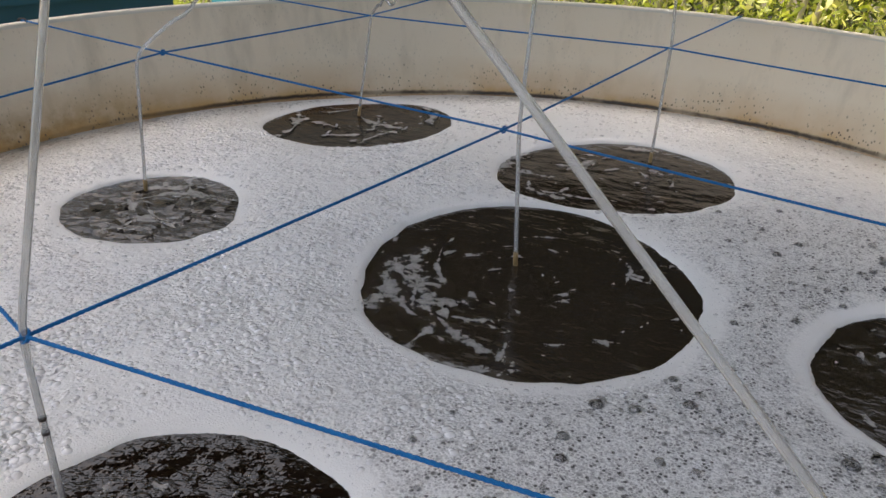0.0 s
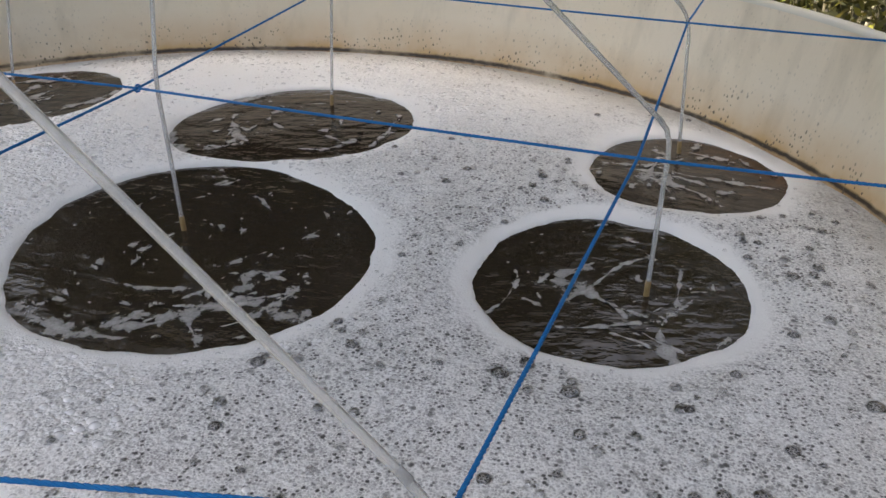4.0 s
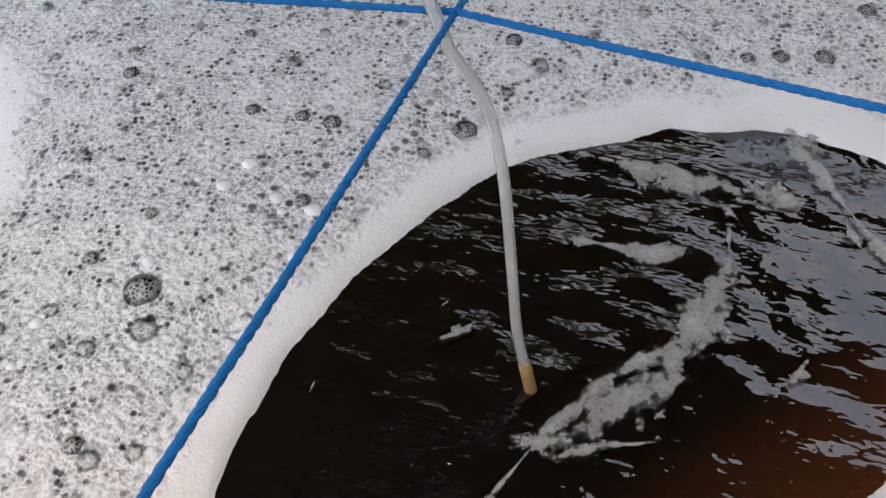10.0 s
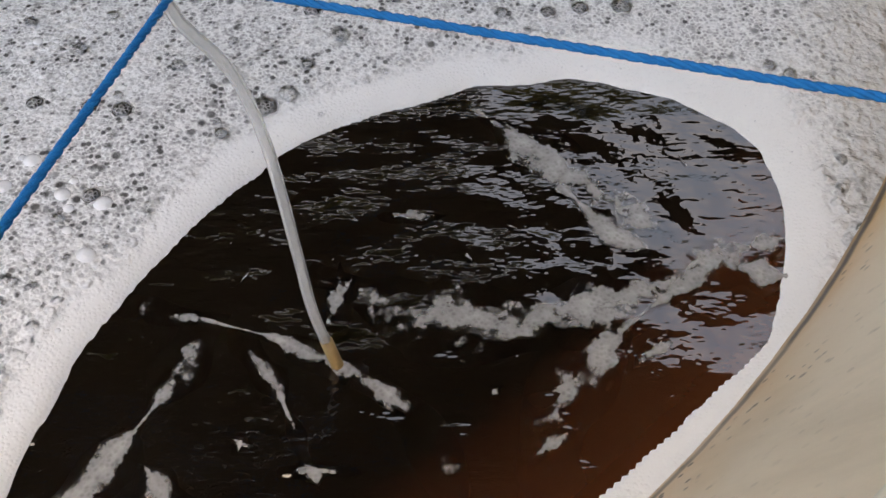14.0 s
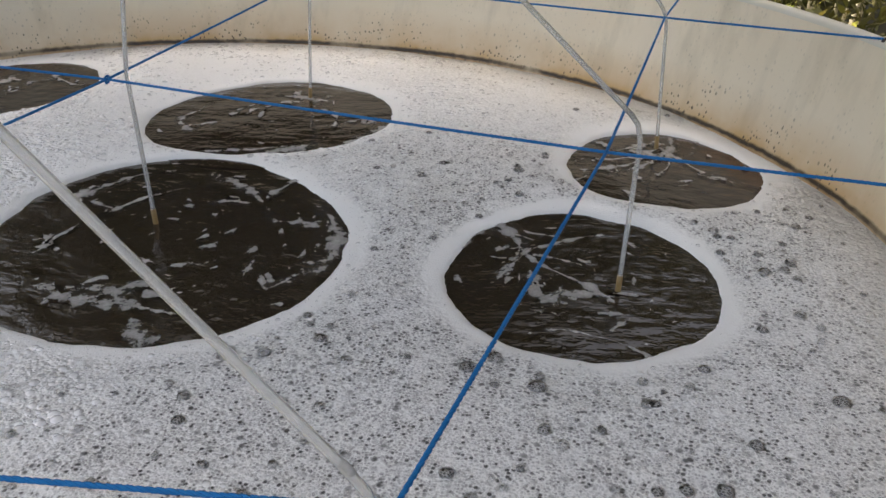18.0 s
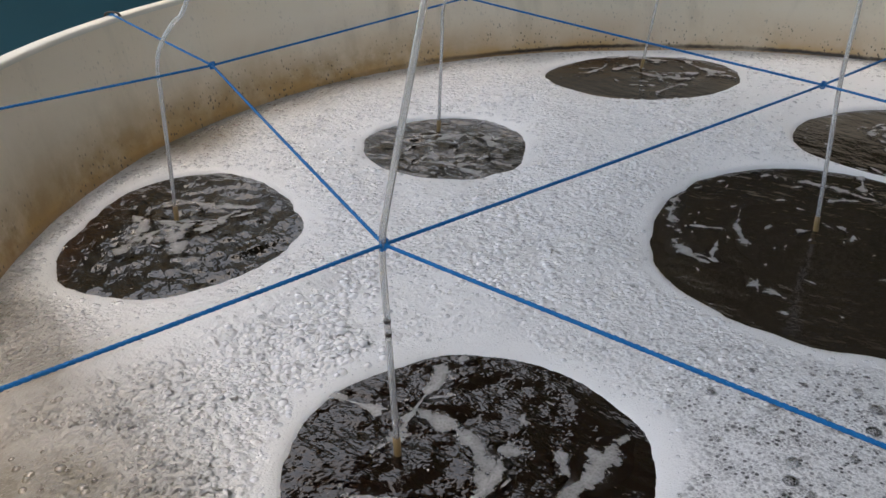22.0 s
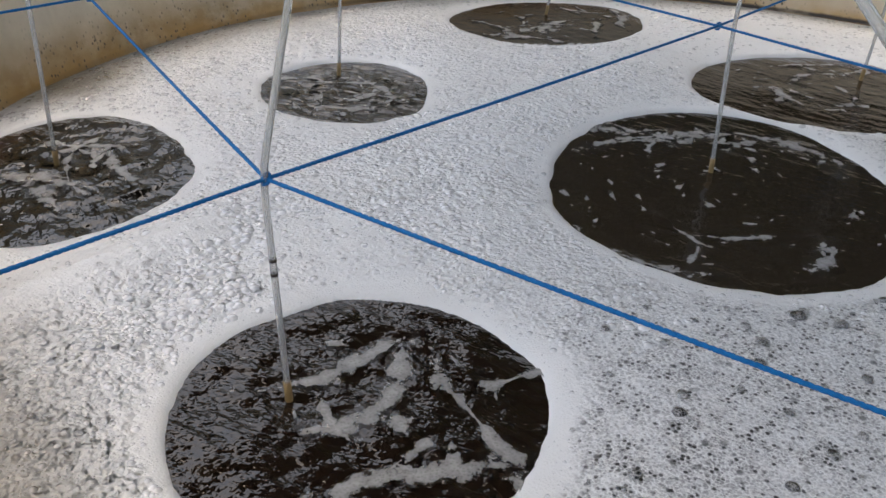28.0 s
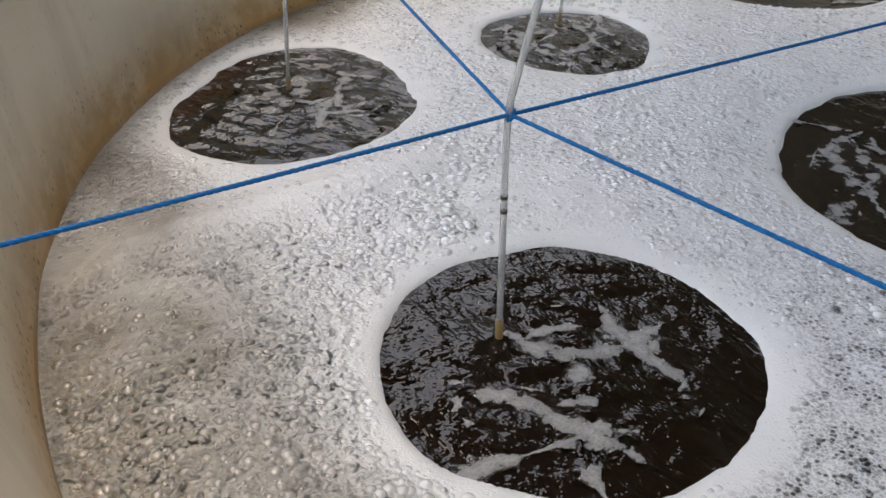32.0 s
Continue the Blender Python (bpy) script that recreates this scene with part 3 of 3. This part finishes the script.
    r = 0.0016 + 0.0044 * rs.rand(len(x)) ** 2.6 * (0.4 + 0.9 * near)
    v, t = domes(x, y, foam_height(x, y) - 0.14 * r, r, 0.50, 9)
    tagged(from_arrays("foam_lumps", v, t, FOAM_BUBBLE, None, [("thin", np.repeat(thin_mask(x, y), 19))]), "coarser white bubbles standing in the foam", "bubbles", kind="stuff")
    x, y, r = scatter(11000, 12, 0.010, 0.0018, 0.0080)
    keep = np.random.RandomState(3).rand(len(x)) < 0.30 * value_noise(x, y, 8, 33) ** 2 + 0.55 * coarse_mask(x, y) * value_noise(x, y, 11, 34)
    x, y, r = x[keep], y[keep], r[keep]
    z = foam_height(x, y)
    r = r * (1 + 0.6 * (1 - coarse_mask(x, y))) * (0.6 + 0.5 * np.random.RandomState(8).rand(len(x)))
    v, t = domes(x, y, z + 0.0004, r * 1.05, 0.65, 11)
    tagged(from_arrays("clear_bubbles", v, t, BUBBLE), "scattered clear bubbles standing out of the foam", "bubbles", kind="stuff")
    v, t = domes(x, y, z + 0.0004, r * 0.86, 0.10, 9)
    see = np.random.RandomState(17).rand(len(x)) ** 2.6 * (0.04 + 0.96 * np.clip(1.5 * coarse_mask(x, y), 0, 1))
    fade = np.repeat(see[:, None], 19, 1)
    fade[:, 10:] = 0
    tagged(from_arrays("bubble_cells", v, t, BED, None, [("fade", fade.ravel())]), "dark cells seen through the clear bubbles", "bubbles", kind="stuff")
    rs = np.random.RandomState(21)
    x, y, r = scatter(260, 22, 0.02, 0.006, 0.012)
    order = np.argsort(-coarse_mask(x, y) + 0.5 * rs.rand(len(x)))[:46]
    for i in order:
        ob = tagged(new("bubble"), "large clear soap bubble resting on the foam", "bubble", "large bubbles on the foam")
        ob.location = (x[i], y[i], float(foam_height(x[i:i + 1], y[i:i + 1])[0]))
        film = bmesh.new()
        bmesh.ops.create_uvsphere(film, u_segments=16, v_segments=8, radius=r[i])
        bmesh.ops.delete(film, geom=[q for q in film.verts if q.co.z < -0.25 * r[i]], context="VERTS")
        for q in film.verts:
            q.co.z *= 0.6
        part("film", film, BUBBLE, ob)
        # white ring added in place of the film's bright crescent highlight
        collar = bmesh.new()
        ring = [Vector((r[i] * 1.0 * math.cos(0.3927 * k), r[i] * 1.0 * math.sin(0.3927 * k), 0.0012 * math.sin(k * 1.9 + i))) for k in range(17)]
        tube(collar, ring, 0.0006, 5)
        part("collar", collar, FOAM_BUBBLE, ob, "white collar standing in for the film's bright crescent")
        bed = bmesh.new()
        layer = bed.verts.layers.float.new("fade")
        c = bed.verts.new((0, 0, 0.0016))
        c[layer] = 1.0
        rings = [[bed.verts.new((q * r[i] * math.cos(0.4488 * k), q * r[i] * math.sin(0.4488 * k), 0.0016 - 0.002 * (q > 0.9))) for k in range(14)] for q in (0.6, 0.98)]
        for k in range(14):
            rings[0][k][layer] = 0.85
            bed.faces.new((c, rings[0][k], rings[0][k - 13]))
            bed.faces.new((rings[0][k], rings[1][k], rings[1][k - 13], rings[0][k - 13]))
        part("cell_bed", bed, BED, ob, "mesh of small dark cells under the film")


def ribbon(rs, length, width, bend):
    """A streak of thin foam: a main thread that follows the turning water, with a branch or two."""
    bm = bmesh.new()
    layer = bm.verts.layers.float.new("cover")

    def thread(p, a, length, width, bend):
        n = max(7, int(length / 0.005))
        rows, swell, marks = [], rs.uniform(0, 6.28), []
        for i in range(n + 1):
            t = i / n
            w = width * (0.7 + 0.3 * math.sin(math.pi * t)) * (0.8 + 0.4 * math.sin(7 * t + swell) + 0.3 * math.sin(19 * t + 2 * swell))
            d = Vector((math.cos(a), math.sin(a)))
            side = Vector((-d.y, d.x))
            rows.append([bm.verts.new((*(p + side * w * k), z)) for k, z in ((2.0, 0.0), (0.9, 0.0004), (0.0, 0.0006), (-0.9, 0.0004), (-2.0, 0.0))])
            marks.append((p.copy(), a))
            a += bend * length / n + rs.uniform(-0.13, 0.13)
            p = p + d * length / n
        for q, r in zip(rows, rows[1:]):
            for k in range(4):
                bm.faces.new((q[k], q[k + 1], r[k + 1], r[k]))
        for i, row in enumerate(rows):
            for q, c in zip(row, (0.0, 0.42, 0.72, 0.42, 0.0)):
                q[layer] = c * min(1.0, 3 * i / n, 3 * (n - i) / n)
        return marks

    marks = thread(Vector((-length / 2, 0)), -0.5 * bend * length, length, width, bend)
    for _ in range(rs.choice((0, 1, 1, 2))):
        p, a = marks[rs.randrange(len(marks) // 5, len(marks) * 4 // 5)]
        thread(p, a + rs.choice((-1, 1)) * rs.uniform(0.6, 1.3), length * rs.uniform(0.2, 0.5), width * rs.uniform(0.5, 0.9), bend * 0.5)
    return bm


def blob(rs, size):
    """A small ragged raft of foam."""
    bm = bmesh.new()
    layer = bm.verts.layers.float.new("cover")
    n = 13
    c = bm.verts.new((0, 0, 0.0008))
    rad = [size * rs.uniform(0.4, 1.25) for _ in range(n)]
    long = rs.uniform(0.18, 0.55)
    inner = [bm.verts.new((0.7 * r * math.cos(6.283 * k / n), 0.7 * r * long * math.sin(6.283 * k / n), 0.0006)) for k, r in enumerate(rad)]
    outer = [bm.verts.new((r * math.cos(6.283 * k / n), r * long * math.sin(6.283 * k / n), 0.0)) for k, r in enumerate(rad)]
    for k in range(n):
        j = (k + 1) % n
        bm.faces.new((c, inner[k], inner[j]))
        bm.faces.new((inner[k], outer[k], outer[j], inner[j]))
    c[layer] = 0.85
    for q in inner:
        q[layer] = 0.34
    return bm


FLECKS, POOLS = [], []


def build_flecks():
    rs = random.Random(8)
    spin = {k: rs.choice((-1, 1)) for k in HOLES}
    for k, (cx, cy, a, b, turn, _, _) in HOLES.items():
        streaks, rafts = {"A": (4, 10), "B": (9, 64), "C": (7, 34), "E": (9, 14), "H": (6, 14), "G": (5, 14)}.get(k, (6, 26))
        for i in range(streaks + rafts):
            streak = i < streaks
            bm = ribbon(rs, rs.uniform(0.10, 0.32), rs.uniform(0.005, 0.014), rs.choice((2.0, 4.0, 6.0)) * spin[k]) if streak else blob(rs, 0.006 + 0.022 * rs.random() ** 1.7)
            ob = part("foam_streak" if streak else "foam_fleck", bm, FLECK)
            tagged(ob, "thin grey-white foam streak drifting on brown water" if streak else "small raft of grey-white foam drifting on brown water", "foam", "drifting foam")
            q = rs.uniform(0.3, 0.85) if streak else rs.uniform(0.15, 0.97)
            FLECKS.append((ob, k, q, rs.uniform(0, 6.28), spin[k] * rs.uniform(0.12, 0.42), rs.uniform(0.03, 0.12), rs.uniform(0, 6.28), streak, rs.choice((0, 0, 0, 25, -30))))


def build_water():
    for k, (cx, cy, a, b, turn, _, _) in HOLES.items():
        bm = bmesh.new()
        rings, sides = 52, 180
        size = max(a, b) + 0.03
        wild = {"A": 1.5, "G": 1.1, "H": 2.6, "E": 3.0}.get(k, 0.55)
        ex, ey = ENTRY[k][0] - cx, ENTRY[k][1] - cy
        prev = None
        c = bm.verts.new((0, 0, 0))
        for i in range(1, rings + 1):
            r = size * i / rings
            ring = []
            for j in range(sides):
                t = 2 * math.pi * j / sides
                x, y = r * math.cos(t), r * math.sin(t)
                d = math.hypot(x - ex, y - ey)
                zz = (0.2 + 0.8 * min(1, max(0, (size - 0.03 - r) / 0.05))) * wild * (0.0004 * math.sin(d * 210 + 3 * noise.noise((x * 14, y * 14, 3))) / (1 + d * 7) + 0.0009 * noise.noise((x * 24, y * 24, cx * 9)) + 0.0006 * noise.noise((x * 60, y * 60, cy * 9)))
                ring.append(bm.verts.new((x, y, zz)))
            for j in range(sides):
                if prev:
                    bm.faces.new((prev[j], ring[j], ring[(j + 1) % sides], prev[(j + 1) % sides]))
                else:
                    bm.faces.new((c, ring[j], ring[(j + 1) % sides]))
            prev = ring
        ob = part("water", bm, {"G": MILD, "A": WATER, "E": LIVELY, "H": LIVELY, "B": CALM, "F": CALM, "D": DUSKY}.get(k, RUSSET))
        ob.location = (cx, cy, 0)
        POOLS.append((ob, cx, cy))
        tagged(ob, "rippling dark brown water in an opening of the foam", "water", kind="structure")


# ---- ropes and hoses ----
def on_rim(a, b):
    """Where the line from a through b comes to the tank's rim."""
    a, b = Vector(a), Vector(b)
    d = (b - a).xy.normalized()
    p = b.xy - CENTRE
    r = wall_radius(RIM_Z) + 0.02
    s = -p.dot(d) + math.sqrt(p.dot(d) ** 2 - p.dot(p) + r * r)
    e = b.xy + d * s
    return (e.x, e.y, RIM_Z + 0.003)


# crossings in order, with the keys of the rim ends that are known
ROPES = [("ABC", "A", "C"), ("HED", "H", "D"), ("GFI", "GL", "IR"), ("HAG", "HU", "GR"), ("EBF", "EU", "F"), ("DCI", "", "ID")]


def build_ropes():
    for letters, first, last in ROPES:
        p = [Vector(KNOT[c]) for c in letters]
        ends = [Vector((*ENDS[k], RIM_Z + 0.003)) if k else Vector(on_rim(p[1], p[0] if n == 0 else p[2])) for n, k in ((0, first), (1, last))]
        out = [Vector(((e.xy - CENTRE - LEAN).normalized() * (wall_radius(RIM_Z) + r) + CENTRE + LEAN).to_tuple() + (z,)) for e in ends for r, z in ((0.018, RIM_Z + 0.002), (0.042, RIM_Z - 0.02), (0.040, RIM_Z - 0.09))]
        p = [*out[2::-1], *p, *out[3:]]
        path = []
        for a, b in zip(p, p[1:]):
            k = max(2, int((b - a).length / 0.0025))
            sag = 0.0015 * (b - a).length
            path += [a.lerp(b, i / k) - Vector((0, 0, sag * math.sin(math.pi * i / k))) for i in range(k)]
        path.append(p[-1])
        rope = new("rope")
        fr = frames_along(path)
        for s in range(3):
            bm = bmesh.new()
            strand = []
            for i, (q, (u, w)) in enumerate(zip(path, fr)):
                t = i * 0.0025 / 0.015 * 2 * math.pi + s * 2 * math.pi / 3
                strand.append(q + 0.0008 * (u * math.cos(t) + w * math.sin(t)))
            tube(bm, strand, 0.00095, 5)
            part("strand", bm, ROPE, rope)
        for e in (out[0], out[3]):
            bm = bmesh.new()
            d = (e.xy - CENTRE - LEAN).normalized()
            for q in range(2):
                off = Vector((-d.y, d.x, 0)) * (0.003 * q - 0.0015)
                tube(bm, spline([e + off + Vector((*(d * r), z)) for r, z in ((-0.017, -0.004), (-0.012, 0.002), (0.0, 0.003), (0.010, 0.001), (0.016, -0.010))], 0.004), 0.0011, 6)
            part("rim_tie", bm, WIRE, rope, "dark wire tie over the rim")
        tagged(rope, "taut blue twisted nylon rope stretched across the tank", "rope", "ropes of the grid")


BEND = {"A": (-0.640, 0.051, 0.214), "B": (0.047, 0.010, 0.200), "G": (-0.573, -0.476, 0.209), "E": (-0.032, 0.630, 0.221), "F": (0.012, -0.592, 0.190), "H": (-0.542, 0.602, 0.234)}
EAVES = 1.55


def hollow(path, outer, inner, sides=12):
    """A hose with a wall and an open bore."""
    bm = bmesh.new()
    a = tube(bm, path, outer, sides, False)
    b = tube(bm, path, inner, sides, False)
    for f in list(bm.faces)[len(bm.faces) // 2:]:
        f.normal_flip()
    for p, q in ((a[0], b[0]), (a[-1], b[-1])):
        for k in range(sides):
            bm.faces.new((p[k], p[(k + 1) % sides], q[(k + 1) % sides], q[k]))
    return bm


# where a slack hose bows between its knot and the water
SAG = {"G": [Vector((-0.571, -0.494, 0.160)), Vector((-0.578, -0.505, 0.125)), Vector((-0.596, -0.515, 0.070))]}


def build_hoses():
    for k, knot in KNOT.items():
        e = Vector((*ENTRY[k], 0))
        kn = Vector(BEND.get(k, knot)) + (Vector() if k in "ABG" else Vector((0.003, -0.003, 0.006)))
        top = Vector(TOPS[k])
        up = (top - kn).normalized()
        down = (e - kn).normalized()
        hose = tagged(new("air_hose"), "milky clear plastic air hose hanging into the water", "hose", "air hoses")
        out = Vector((up.x, up.y, 0)).normalized() * 0.3
        path = spline([Vector((top.x, top.y, EAVES)) + out, top + (up + Vector((0, 0, 0.0 if top.z > 0.8 else 0.6))) * 0.12, top, kn + up * min(0.12, 0.6 * (top - kn).length), kn + up * 0.022, kn + up * 0.006 + down * 0.006, kn + down * 0.022] + SAG.get(k, [kn + down * 0.06]) + [e - down * 0.04, e, e + down * 0.06], 0.008)
        part("tube", hollow(path, 0.0028, 0.0018), HOSE, hose)
        bm = bmesh.new()
        low = [e + down * (0.012 - 0.032 * f) for f in (0.0, 0.33, 0.66, 1.0)]
        tube(bm, low, 0.0034, 12)
        part("algae_band", bm, TIP, hose, "brown algae crust at the water line")
        if k == "A":
            for at, size in ((0.34, 0.0031), (0.40, 0.0030)):
                bm = bmesh.new()
                q = kn.lerp(e, at)
                tube(bm, [q - down * 0.0013, q + down * 0.0013], size, 10)
                part("grime_spot", bm, WIRE, hose, "dark grime ring on the hose")
        if k in "ABEH":
            bm = bmesh.new()
            c = Vector(knot)
            for turn in range(2):
                ring = [c + Vector((0.0030 * math.cos(t * 0.6), 0.0030 * math.sin(t * 0.6) * (1 if turn else 0.4), 0.004 * math.sin(t * 0.6 + turn * 1.6))) for t in range(11)]
                tube(bm, ring, 0.0010, 5)
            part("tie", bm, ROPE, hose, "blue cord tie")


# ---- surroundings ----
def build_surroundings():
    bm = bmesh.new()
    bmesh.ops.create_grid(bm, x_segments=60, y_segments=60, size=60)
    for v in bm.verts:
        v.co.z = GROUND + 0.05 * noise.noise(v.co * 0.4) if v.co.length > 3 else GROUND
    tagged(part("ground", bm, EARTH), "bare brown earth around the tanks", "ground", kind="structure")
    fence = tagged(new("teal_fence"), "teal painted sheet fence beyond the tank", "fence")
    ends = [Vector((1.09, 1.75)), Vector((-2.6, 2.9))]
    for k in range(5):
        a, b = ends[0].lerp(ends[1], k / 5), ends[0].lerp(ends[1], (k + 0.996) / 5)
        d = (b - a).normalized()
        side = Vector((-d.y, d.x)) * 0.012
        bm = bmesh.new()
        for z0, z1, out in ((GROUND, 0.12, 1.0), (0.10, 0.14, 2.2)):
            low = [bm.verts.new((*(p + side * s * out), z0)) for p, s in ((a, -1), (b, -1), (b, 1), (a, 1))]
            top = [bm.verts.new((q.co.x, q.co.y, z1)) for q in low]
            bm.faces.new(low[::-1])
            bm.faces.new(top)
            for q in range(4):
                bm.faces.new((low[q], low[(q + 1) % 4], top[(q + 1) % 4], top[q]))
        panel = part("panel", bm, TEAL, fence)
        panel.data.polygons.foreach_set("use_smooth", [False] * len(panel.data.polygons))
    post = tagged(new("teal_post"), "square teal post standing behind the tank", "post")
    post.location = (1.50, 1.91, GROUND)
    # the second box is the post's dark blue side
    for name, x, w, mat in (("shaft", 0.0, 0.10, TEAL_LIGHT), ("blue_side", 0.085, 0.06, NAVY)):
        bm = bmesh.new()
        bmesh.ops.create_cube(bm, size=1, matrix=Matrix.LocRotScale((x * 0.7, -x * 0.7, 0.5), Euler((0, 0, radians(-45))), (w, 0.06, 1.0)))
        bmesh.ops.bevel(bm, geom=bm.edges[:], offset=0.006, segments=2, affect="EDGES")
        part(name, bm, mat, post)
    # unseen shed roof, laid to shade the tank and open on its far sides
    n = 300
    for west, east, south, north, lift in ((0.0, 1.3, 0.2, 1.45, 0.03), (0.0, 1.2, -1.0, 0.3, 0.06), (-0.86, 0.1, -1.0, 1.30, 0.0), (-1.3, 0.6, -2.6, -0.9, 0.09)):
        bm = bmesh.new()
        for z in (EAVES + lift, EAVES + lift + 0.02):
            row = [[bm.verts.new((west + (east - west) * i / n, y, z + 0.012 * math.sin((west + (east - west) * i / n) * 83))) for i in range(n + 1)] for y in (south, north)]
            for p, q, r, t in zip(row[0], row[0][1:], row[1][1:], row[1]):
                bm.faces.new((p, q, r, t))
        tagged(part("roof", bm, SHEET), "unseen weathered grey corrugated roof sheet shading the tank", "roof", kind="structure")
    # unseen wall, added to cut light from the south
    bm = bmesh.new()
    for y in (-2.5, -2.52):
        row = [[bm.verts.new((-3.0 + 6.0 * i / n, y + 0.012 * math.sin(i * 0.85), z)) for i in range(n + 1)] for z in (GROUND, EAVES)]
        for p, q, r, t in zip(row[0], row[0][1:], row[1][1:], row[1]):
            bm.faces.new((p, q, r, t))
    tagged(part("unseen_wall_south", bm, SHEET), "unseen grey corrugated sheet wall, added to cut light from the south", "wall", kind="structure")


def leaf_arrays(centre, spread, count, size, seed):
    rs = np.random.RandomState(seed)
    p = rs.normal(size=(count, 3)) * spread + centre
    d = rs.normal(size=(count, 3))
    d /= np.linalg.norm(d, axis=1, keepdims=True)
    u = np.cross(d, rs.normal(size=(count, 3)))
    u /= np.linalg.norm(u, axis=1, keepdims=True)
    s = size * rs.uniform(0.5, 1.3, (count, 1))
    return np.stack([p - d * s, p + u * s * 0.35 + d * s * 0.1, p + d * s, p - u * s * 0.35 + d * s * 0.1], 1).reshape(-1, 3)


def build_bushes():
    rs = random.Random(4)
    for i in range(14):
        a = radians(-75 + 10 * i)
        r = 2.6 + rs.random() * 1.2
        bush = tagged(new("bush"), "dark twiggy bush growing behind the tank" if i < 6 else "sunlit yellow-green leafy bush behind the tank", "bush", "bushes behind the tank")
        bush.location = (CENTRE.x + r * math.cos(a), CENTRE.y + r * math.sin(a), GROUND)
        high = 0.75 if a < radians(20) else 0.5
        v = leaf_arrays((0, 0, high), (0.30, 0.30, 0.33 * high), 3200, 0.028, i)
        crown = from_arrays("crown", v, np.arange(len(v)).reshape(-1, 4), SHADE_TONED_LEAF if i < 6 else LEAF)
        crown.parent = bush
        for _ in range(9):
            bm = bmesh.new()
            c, d = rs.uniform(-0.35, 0.35), rs.uniform(-0.35, 0.35)
            tube(bm, spline([(0.4 * c, 0.4 * d, 0), (0.7 * c + 0.04, 0.7 * d, 0.5), (1.1 * c, 1.1 * d, rs.uniform(0.7, 1.1))], 0.1), rs.uniform(0.006, 0.014), 6)
            part("stem", bm, STICK, bush)


def build_trees():
    rs = random.Random(6)
    for i, (x, y, h) in enumerate(((6.1, 1.1, 5.8), (5.8, 2.8, 5.2), (7.5, 1.8, 7.0), (6.4, 0.2, 5.6), (6.0, -2.2, 2.6), (6.4, 3.8, 4.0), (6.7, 2.2, 4.1), (6.9, 0.5, 4.1), (4.4, 5.0, 4.4), (2.9, 6.4, 4.3), (6.5, -1.2, 5.0), (5.0, 3.5, 5.4))):
        tree = tagged(new("tree"), "leafy green tree standing beyond the tank", "tree", "trees beyond the tank")
        tree.location = (x, y, GROUND)
        bm = bmesh.new()
        tube(bm, spline([(0, 0, 0), (0.05, 0.04, h * 0.3), (0.0, 0.1, h * 0.75)], 0.2), 0.11, 8)
        for s in range(6):
            c, d = math.cos(s * 1.1), math.sin(s * 1.1)
            tube(bm, spline([(0.03, 0.05, h * (0.3 + 0.06 * s)), (0.6 * c, 0.6 * d, h * (0.45 + 0.06 * s)), (1.1 * c, 1.1 * d, h * (0.52 + 0.07 * s))], 0.2), 0.035, 6)
        part("trunk", bm, BARK, tree)
        v, f = [], []
        for s in range(20):
            c, d = rs.uniform(0, 6.28), rs.uniform(0.2, 1.3)
            v.append(leaf_arrays((d * math.cos(c), d * math.sin(c), h * rs.uniform(0.20, 1.0)), (0.36, 0.36, 0.30), 420, 0.10, i * 40 + s))
        v = np.concatenate(v)
        crown = from_arrays("crown", v, np.arange(len(v)).reshape(-1, 4), SHADE_TONED_LEAF)
        crown.parent = tree


def motions():
    for ob, cx, cy in POOLS:
        s = cx * 7 + cy * 3
        walk(ob, [(t, pose(cx + 0.012 * math.sin(t * 1.9 + s), cy + 0.012 * math.cos(t * 1.6 + s), 0.0008 * math.sin(t * 2.3 + s), 0, 0, 14 * math.sin(t * 0.9 + s))) for t in np.arange(0, 32.5, 0.5)])
    for ob, k, q, start, speed, swing, phase, streak, lean in FLECKS:
        cx, cy, a, b, turn = HOLES[k][:5][:5]
        rows = []
        for t in range(33):
            ang = start + speed * t
            r = min(0.93, q + swing * math.sin(0.9 * t + phase))
            heading = math.degrees(math.atan2(b * math.cos(ang), -a * math.sin(ang))) + lean
            u, w, c, d = a * r * math.cos(ang), b * r * math.sin(ang), math.cos(radians(turn)), math.sin(radians(turn))
            rows.append((t, pose(cx + u * c - w * d, cy + u * d + w * c, 0.0012, 0, 0, heading + turn)))
        walk(ob, rows)


build_tank()
build_foam()
build_bubbles()
build_water()
build_flecks()
build_ropes()
build_hoses()
build_surroundings()
build_bushes()
build_trees()
motions()
